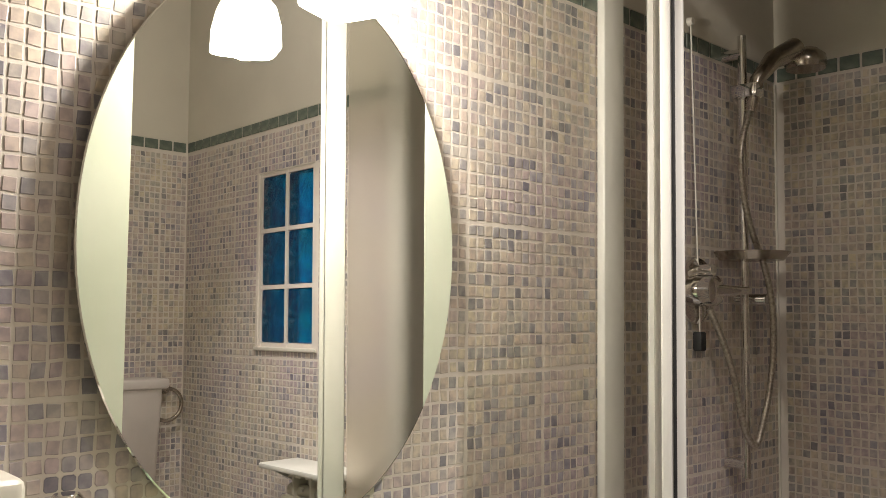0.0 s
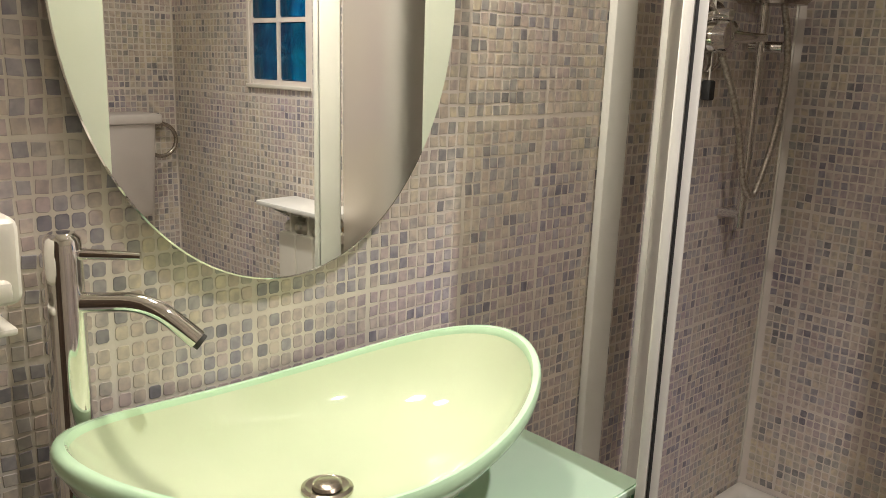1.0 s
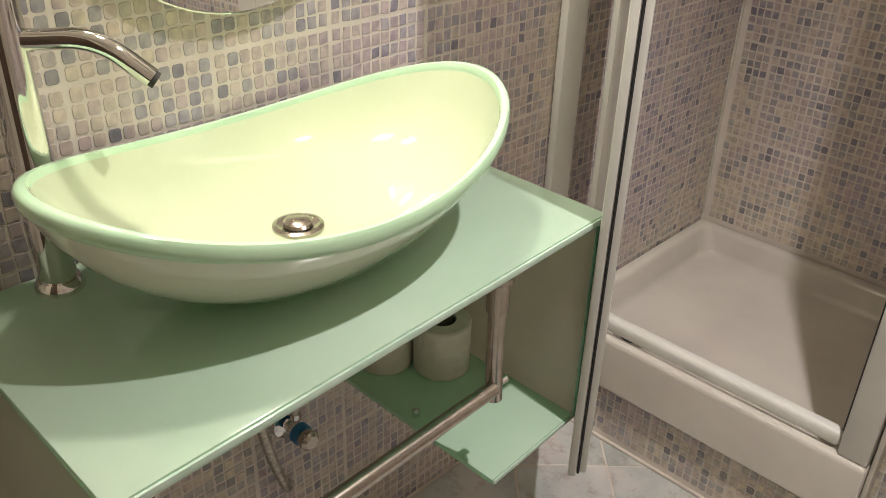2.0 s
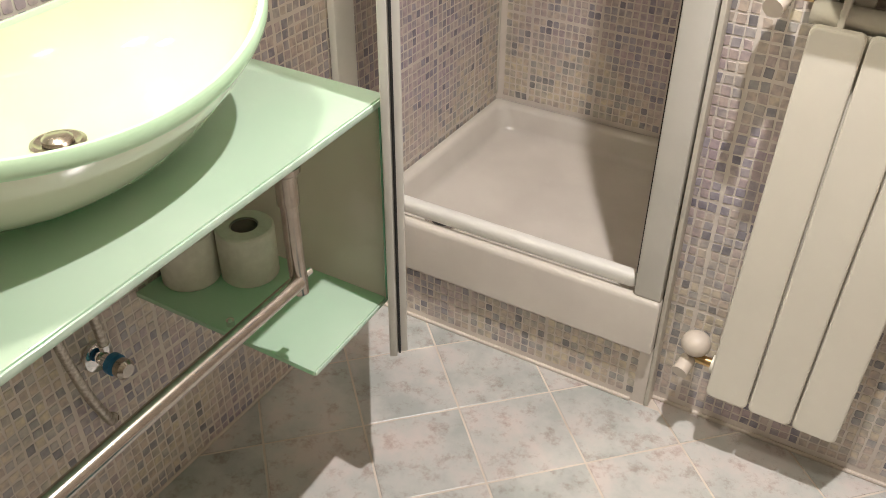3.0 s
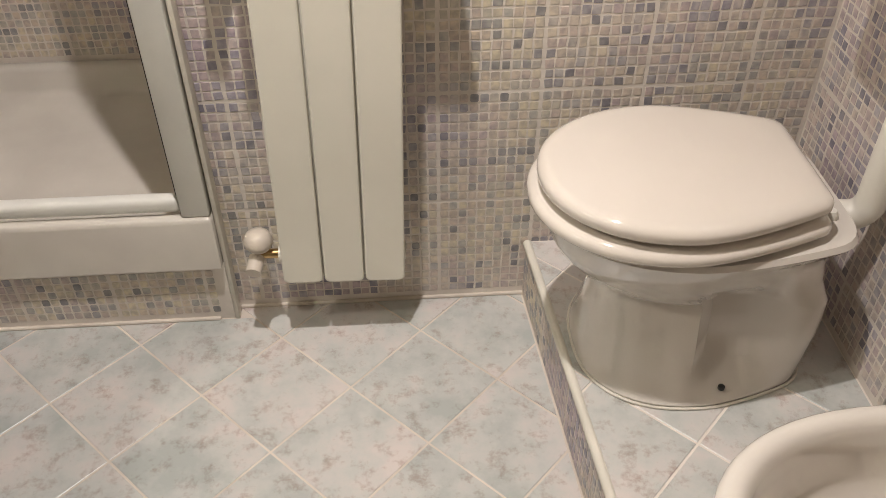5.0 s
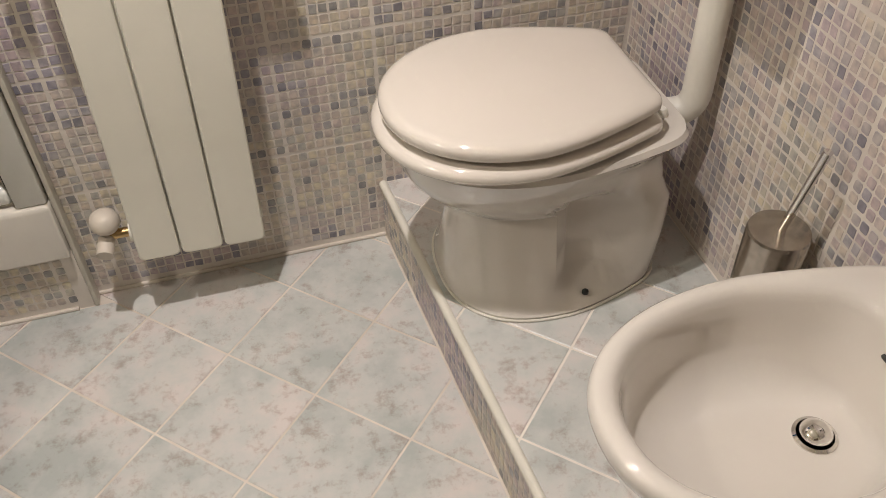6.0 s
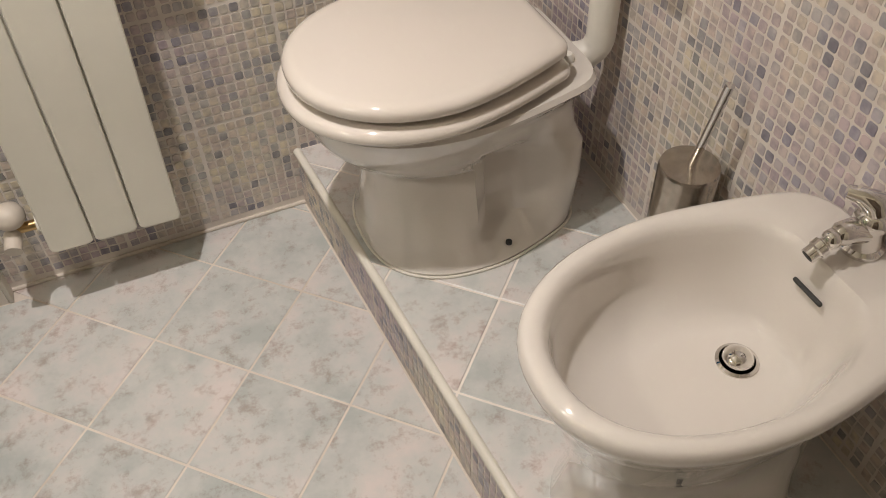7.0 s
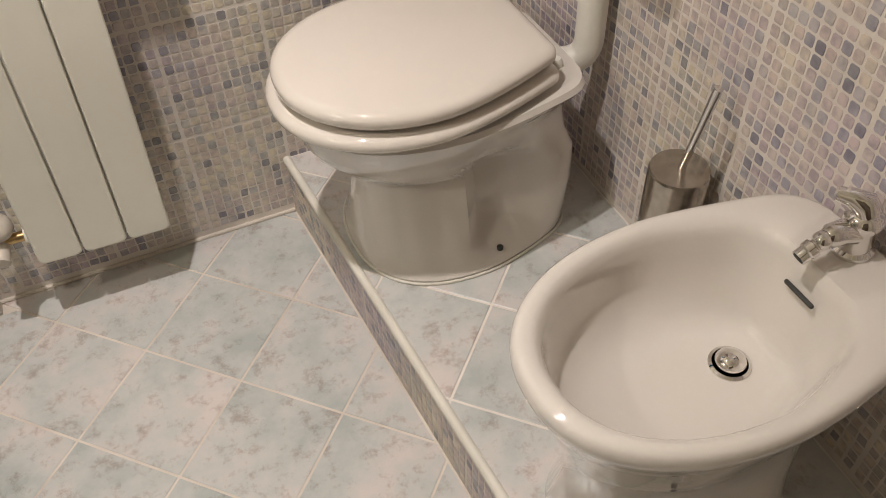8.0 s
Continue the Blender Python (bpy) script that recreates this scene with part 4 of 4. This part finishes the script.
# ---------------------------------------------------------------- bidet
def bidet():
    cy = -0.958
    o = Vector((1.62, cy, STEP_Z))
    t = thing("bidet", "white porcelain bidet with chrome tap on the raised floor", "bidet", at=o)

    def ring(xf, xb, half, back, z, nose=2.2, mid=0.5, corner=0.06):
        return [v - o for v in d_ring(xf, xb, cy, half, back, z, nose, mid, corner)]

    z0, zr = STEP_Z + 0.001, 0.542
    body = [ring(1.470, 1.80, 0.115, 0.12, z0), ring(1.470, 1.80, 0.117, 0.12, z0 + 0.006), ring(1.490, 1.80, 0.100, 0.105, z0 + 0.08), ring(1.490, 1.81, 0.098, 0.10, z0 + 0.16), ring(1.455, 1.84, 0.125, 0.11, z0 + 0.24),
            ring(1.430, 1.875, 0.147, 0.125, zr - 0.08), ring(1.418, 1.888, 0.159, 0.132, zr - 0.048), ring(1.409, 1.892, 0.167, 0.136, zr - 0.033), ring(1.405, 1.895, 0.171, 0.139, zr - 0.022), ring(1.4045, 1.896, 0.1715, 0.1395, zr - 0.014), ring(1.407, 1.894, 0.169, 0.138, zr - 0.006), ring(1.412, 1.891, 0.165, 0.134, zr - 0.0015), ring(1.421, 1.886, 0.157, 0.128, zr),
            ring(1.432, 1.808, 0.147, 0.119, zr - 0.003, 2.2, 0.56, 0.05), ring(1.439, 1.802, 0.141, 0.113, zr - 0.010, 2.2, 0.56, 0.05), ring(1.443, 1.798, 0.137, 0.109, zr - 0.020, 2.2, 0.56, 0.05), ring(1.447, 1.792, 0.133, 0.106, zr - 0.045, 2.2, 0.56, 0.05),
            ring(1.456, 1.784, 0.126, 0.099, zr - 0.082, 2.2, 0.56, 0.05), ring(1.468, 1.779, 0.117, 0.091, zr - 0.104, 2.2, 0.56, 0.05), ring(1.490, 1.774, 0.101, 0.079, zr - 0.121, 2.2, 0.56, 0.04), ring(1.53, 1.768, 0.08, 0.06, zr - 0.131, 2.2, 0.56, 0.03),
            ring(1.60, 1.758, 0.05, 0.04, zr - 0.136, 2.2, 0.56, 0.02)]
    part("bowl", loft(body), M_PORC, t, "glossy porcelain bowl and foot")
    d = part("drain", lathe([(0.028, 0), (0.028, 0.003), (0.0235, 0.005), (0.0225, 0.001)], Vector((1.708, cy, zr - 0.1370)) - o, 28), M_CHROME, t, "chrome pop-up drain")
    part("plug", lathe([(0.019, 0), (0.0205, 0.006), (0.019, 0.009), (0.012, 0.0145), (0.006, 0.0162), (0.001, 0.0166)], Vector((1.708, cy, zr - 0.1335)) - o, 24), M_CHROME, d)
    bm = box(-0.003, 0.003, -0.025, 0.025, -0.0036, 0.0036, 0.0024)
    bmesh.ops.transform(bm, matrix=Matrix.Translation(Vector((1.7855, cy, zr - 0.036)) - o) @ pose(0, 0, 0, 0, -25, 0), verts=bm.verts[:])
    part("overflow_slot", bm, M_DARK, t, "dark overflow slot")
    part("fixing_screw", lathe([(0.006, 0), (0.005, 0.006)], Vector((1.60, cy - 0.105, z0 + 0.08)) - o, 12, axis="y"), M_BLACK, t)
    # tap
    p = Vector((1.864, cy + 0.012, zr)) - o
    tap = part("tap", lathe([(0.027, -0.001), (0.027, 0.004), (0.022, 0.008), (0.0215, 0.040), (0.0235, 0.043), (0.0235, 0.052), (0.019, 0.060), (0.008, 0.064)], p, 32), M_CHROME, t, "chrome bidet tap")
    part("spout", tube([p + Vector((-0.012, 0, 0.034)), p + Vector((-0.034, 0, 0.040)), p + Vector((-0.048, 0, 0.041)), p + Vector((-0.054, 0, 0.040))], [0.0175, 0.0155, 0.0150, 0.011], 20), M_CHROME, tap)
    joint = Vector((-0.060, 0, 0.038))
    way = Vector((-0.86, 0, -0.50))
    part("ball_joint", lathe([(0.002, -0.0125), (0.008, -0.010), (0.012, -0.004), (0.012, 0.004), (0.008, 0.010), (0.002, 0.0125)], p + joint, 20), M_CHROME, tap)
    part("nozzle", tube([p + joint + way * q for q in (0.006, 0.010, 0.012, 0.021, 0.023, 0.034)], [0.0085, 0.0085, 0.0125, 0.0125, 0.0105, 0.0105], 20), M_CHROME, tap)
    part("nozzle_mouth", tube([p + joint + way * 0.0335, p + joint + way * 0.0345], 0.0078, 16), M_DARK, tap)
    part("handle", tube([p + Vector((0.0, 0, 0.060)), p + Vector((-0.003, 0.005, 0.070)), p + Vector((-0.014, 0.018, 0.075)), p + Vector((-0.026, 0.030, 0.076))], [0.018, 0.017, 0.012, 0.009], 16), M_CHROME, tap)
    part("marker", lathe([(0.0032, 0.0), (0.0032, 0.0012)], p + Vector((-0.0235, 0, 0.0475)), 10, axis="x"), M_RED, tap, "tiny red marker")


bidet()


def toilet_brush():
    b = thing("toilet_brush", "steel toilet brush in a cylindrical steel holder", "toilet brush", at=(1.845, -0.645, STEP_Z))
    part("holder", loft([oval(0, 0, z, r, r, 36) for r, z in ((0.047, 0.001), (0.048, 0.004), (0.048, 0.285), (0.0475, 0.288))], True, False), M_STEEL, b, "brushed steel cylinder")
    part("lid", lathe([(0.0475, 0.288), (0.046, 0.292), (0.012, 0.294)], (0, 0, 0), 36), M_STEEL, b)
    part("handle", tube([(0.003, 0.0, 0.293), (0.006, -0.012, 0.36), (0.010, -0.028, 0.455)], [0.0065, 0.0065, 0.007], 14), M_CHROME, b, "slim chrome handle")


toilet_brush()


def waste_bin():
    b = thing("waste_bin", "teal plastic waste bin standing on the floor", "waste bin", at=(0.835, -0.83, 0.002))
    rings = [oval(0, 0, z, r, r, 40) for r, z in ((0.085, 0), (0.088, 0.004), (0.108, 0.262), (0.114, 0.266), (0.115, 0.274), (0.112, 0.278), (0.106, 0.274), (0.104, 0.262), (0.083, 0.01))]
    part("tub", loft(rings, True, True), M_TEAL, b)


waste_bin()


# ---------------------------------------------------------------- lamps
def square_ring(c, half, z, power=5.0, n=40, turn=0.35):
    ring = []
    for k in range(n):
        q = 2 * math.pi * k / n
        u, v = math.cos(q), math.sin(q)
        r = half / (abs(u) ** power + abs(v) ** power) ** (1 / power)
        ring.append(c + Vector((r * math.cos(q + turn), r * math.sin(q + turn), z)))
    return ring


def halogen(place, watts, colour, size, aim=None, cone=90):
    lamp = bpy.data.lights.new("halogen", "SPOT" if aim else "POINT")
    lamp.energy, lamp.color, lamp.shadow_soft_size = watts, colour, size
    light = new("halogen_light", lamp)
    light.location = place
    if aim:
        lamp.spot_size, lamp.spot_blend = radians(cone), 1.0
        light.matrix_basis = look(place, aim)


def mirror_lamp():
    """A bent arm from the wall over the mirror, with one square frosted shade open at both ends."""
    o = Vector((0.003, -0.80, 2.06))
    t = thing("mirror_lamp", "chrome wall lamp over the mirror with a lit square glass shade", "lamp", at=o)
    h = Vector(MIRROR_LAMP) - o
    part("base", lathe([(0.045, 0), (0.045, 0.012), (0.030, 0.022), (0.012, 0.026)], (0, 0, 0), 28, axis="x"), M_CHROME, t)
    a = part("arm", tube(arc([(0.02, 0, 0), (h.x * 0.9, h.y * 0.4, 0.03), (h.x, h.y * 0.9, h.z + 0.12), (h.x, h.y, h.z + 0.06)], 8, 0.06), 0.006, 12), M_CHROME, t)
    part("socket", lathe([(0.010, 0.075), (0.017, 0.07), (0.018, 0.048), (0.014, 0.044)], h, 20), M_CHROME, a)
    rings = [square_ring(h, f * 0.047, z) for f, z in ((0.30, 0.052), (0.62, 0.046), (0.86, 0.030), (1.0, 0.002), (1.03, -0.030), (1.0, -0.030), (0.97, 0.0), (0.83, 0.026), (0.60, 0.041), (0.28, 0.047))]
    shade = part("shade", loft(rings, False, False), M_SHADE, t, "glowing frosted square glass shade")
    shade.visible_shadow = False
    part("bulb", lathe([(0.002, -0.026), (0.014, -0.022), (0.019, -0.006), (0.015, 0.016), (0.010, 0.043)], h, 20), M_BULB, t, "lit halogen bulb").visible_shadow = False
    halogen(Vector(MIRROR_LAMP) + Vector((0, 0, -0.008)), MIRROR_LAMP_WATTS, MIRROR_LAMP_COLOUR, 0.038)


def ceiling_lamp():
    """A rod from the ceiling with one spot head."""
    o = Vector((CEILING_LAMP[0], CEILING_LAMP[1], Z_CEIL))
    t = thing("ceiling_lamp", "chrome ceiling lamp with one bright lit spot head", "lamp", at=o)
    h = CEILING_LAMP[2] - Z_CEIL
    part("base", lathe([(0.05, -0.001), (0.05, -0.016), (0.02, -0.024)], (0, 0, 0), 28), M_CHROME, t)
    part("rod", tube([(0, 0, -0.02), (0, 0, h + 0.09)], 0.007, 12), M_CHROME, t)
    part("head", lathe([(0.012, h + 0.10), (0.030, h + 0.085), (0.038, h + 0.03), (0.040, h + 0.012), (0.037, h + 0.012), (0.034, h + 0.03)], (0, 0, 0), 28, True, False), M_CHROME, t)
    part("bulb", lathe([(0.033, h + 0.026), (0.030, h + 0.018), (0.016, h + 0.014), (0.002, h + 0.013)], (0, 0, 0), 28), M_BULB, t, "lit halogen bulb")
    halogen((CEILING_LAMP[0], CEILING_LAMP[1], CEILING_LAMP[2] - 0.015), CEILING_LAMP_WATTS, LAMP_COLOUR, 0.020, CEILING_LAMP_AIM, 92)
    # added all-round fill under the head, lifts the dark areas; no leak is modelled
    halogen((CEILING_LAMP[0], CEILING_LAMP[1], CEILING_LAMP[2] - 0.017), CEILING_FILL_WATTS, LAMP_COLOUR, 0.020)


mirror_lamp()
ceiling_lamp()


# ---------------------------------------------------------------- floor tiles
def floor_tiles():
    pitch, px, py = 0.2965, 0.984, -0.251
    half = pitch / 2
    g = 0.0032
    whole = None

    def piece(poly, z, parent, cx, cy):
        nonlocal whole
        full = len(poly) == 4 and abs(sum((p[0] - cx) ** 2 + (p[1] - cy) ** 2 for p in poly) / 4 - (half - g) ** 2) < 1e-6
        if full and whole:
            me = whole
        else:
            mx, my = cx, cy
            bm = bmesh.new()
            k = 0.985
            qx, qy = sum(p[0] for p in poly) / len(poly), sum(p[1] for p in poly) / len(poly)
            loft([[Vector((x - mx, y - my, -0.0016)) for x, y in poly], [Vector((x - mx, y - my, -0.0008)) for x, y in poly],
                  [Vector((qx + (x - qx) * k - mx, qy + (y - qy) * k - my, 0.0)) for x, y in poly]], False, True, bm=bm)
            me = mesh_of("floor_tile", bm, M_FLOOR, False)
            if full:
                whole = me
        ob = new("floor_tile", me)
        ob.location = (cx, cy, z)
        ob.parent = parent

    for i in range(-9, 10):
        for j in range(-16, 6):
            if (i + j) % 2 == 0:
                continue
            cx, cy = px + i * half, py + j * half
            poly = [(cx + half - g, cy), (cx, cy + half - g), (cx - half + g, cy), (cx, cy - half + g)]
            slope = (1.515 - 1.3655) / Y_S
            low = clip(clip(clip(clip(poly, 1, 0, -0.004), 0, -1, -0.004), -1, slope, 1.3655 - 0.004), 0, 1, -Y_S)
            if cx < 0.72:
                low = clip(low, 0, -1, -0.037) if low else low
            if len(low) > 2:
                piece(low, 0.0, GROUND, cx, cy)
            high = clip(clip(clip(clip(poly, -1, 0, X_E - 0.004), 0, -1, -0.004), 1, -slope, -1.3655 - 0.006), 0, 1, -Y_S)
            if len(high) > 2:
                piece(high, STEP_Z, STEP, cx, cy)


floor_tiles()


# ---------------------------------------------------------------- mosaic on the walls, last
def wall_mosaics():
    mosaic(WEST, F_WEST, -1.60, Y_B - 0.002, 0.005, Z_TILE, -0.467, 0.043, near=(-1.13, -0.70, 0.93, 1.24))
    mosaic(NORTH, F_NORTH, 0.732, X_E - 0.003, 0.008, Z_TILE, 1.374, 0.016, near=(1.12, 1.42, 0.12, 0.56), holes=((WIN[0] - 0.012, WIN[1] + 0.012, WIN[2] - 0.012, WIN[3] + 0.012),))
    mosaic(EAST, F_EAST, -1.60, -0.004, STEP_Z + 0.004, Z_TILE, -0.10, 0.016, near=(-1.05, -0.60, 0.50, 0.80))
    mosaic(BACK, F_BACK, 0.012, X_SH - 0.002, 0.30, Z_TILE, 0.10, 0.043, near=(0.02, 0.48, 0.31, 0.58))
    mosaic(SIDE, F_SHE, T, Y_B - 0.004, 0.30, Z_TILE, 0.10, 0.043)
    f = basis((0, -0.034, 0), (1, 0, 0), (0, 0, 1), (0, -1, 0))
    mosaic(PLINTH, f, 0.02, 0.704, 0.006, 0.156, 0.10, 0.016, near=(0.30, 0.70, 0.0, 0.16))
    ang = math.atan2(1.515 - 1.3655, -Y_S)
    f = Matrix.Translation((1.3650, 0, 0)) @ Matrix.Rotation(ang, 4, "Z") @ basis((0, 0, 0), (0, -1, 0), (0, 0, 1), (-1, 0, 0))
    mosaic(STEP, f, 0.004, 1.55, 0.006, STEP_Z - 0.017, 0.0, -0.10, near=(0.0, 0.95, 0.0, 0.2))
    border(WEST, F_WEST, -1.60, Y_B - 0.006)
    border(NORTH, F_NORTH, 0.735, X_E - 0.006)
    border(EAST, F_EAST, -1.60, -0.006)
    border(BACK, F_BACK, 0.006, X_SH - 0.006)


wall_mosaics()
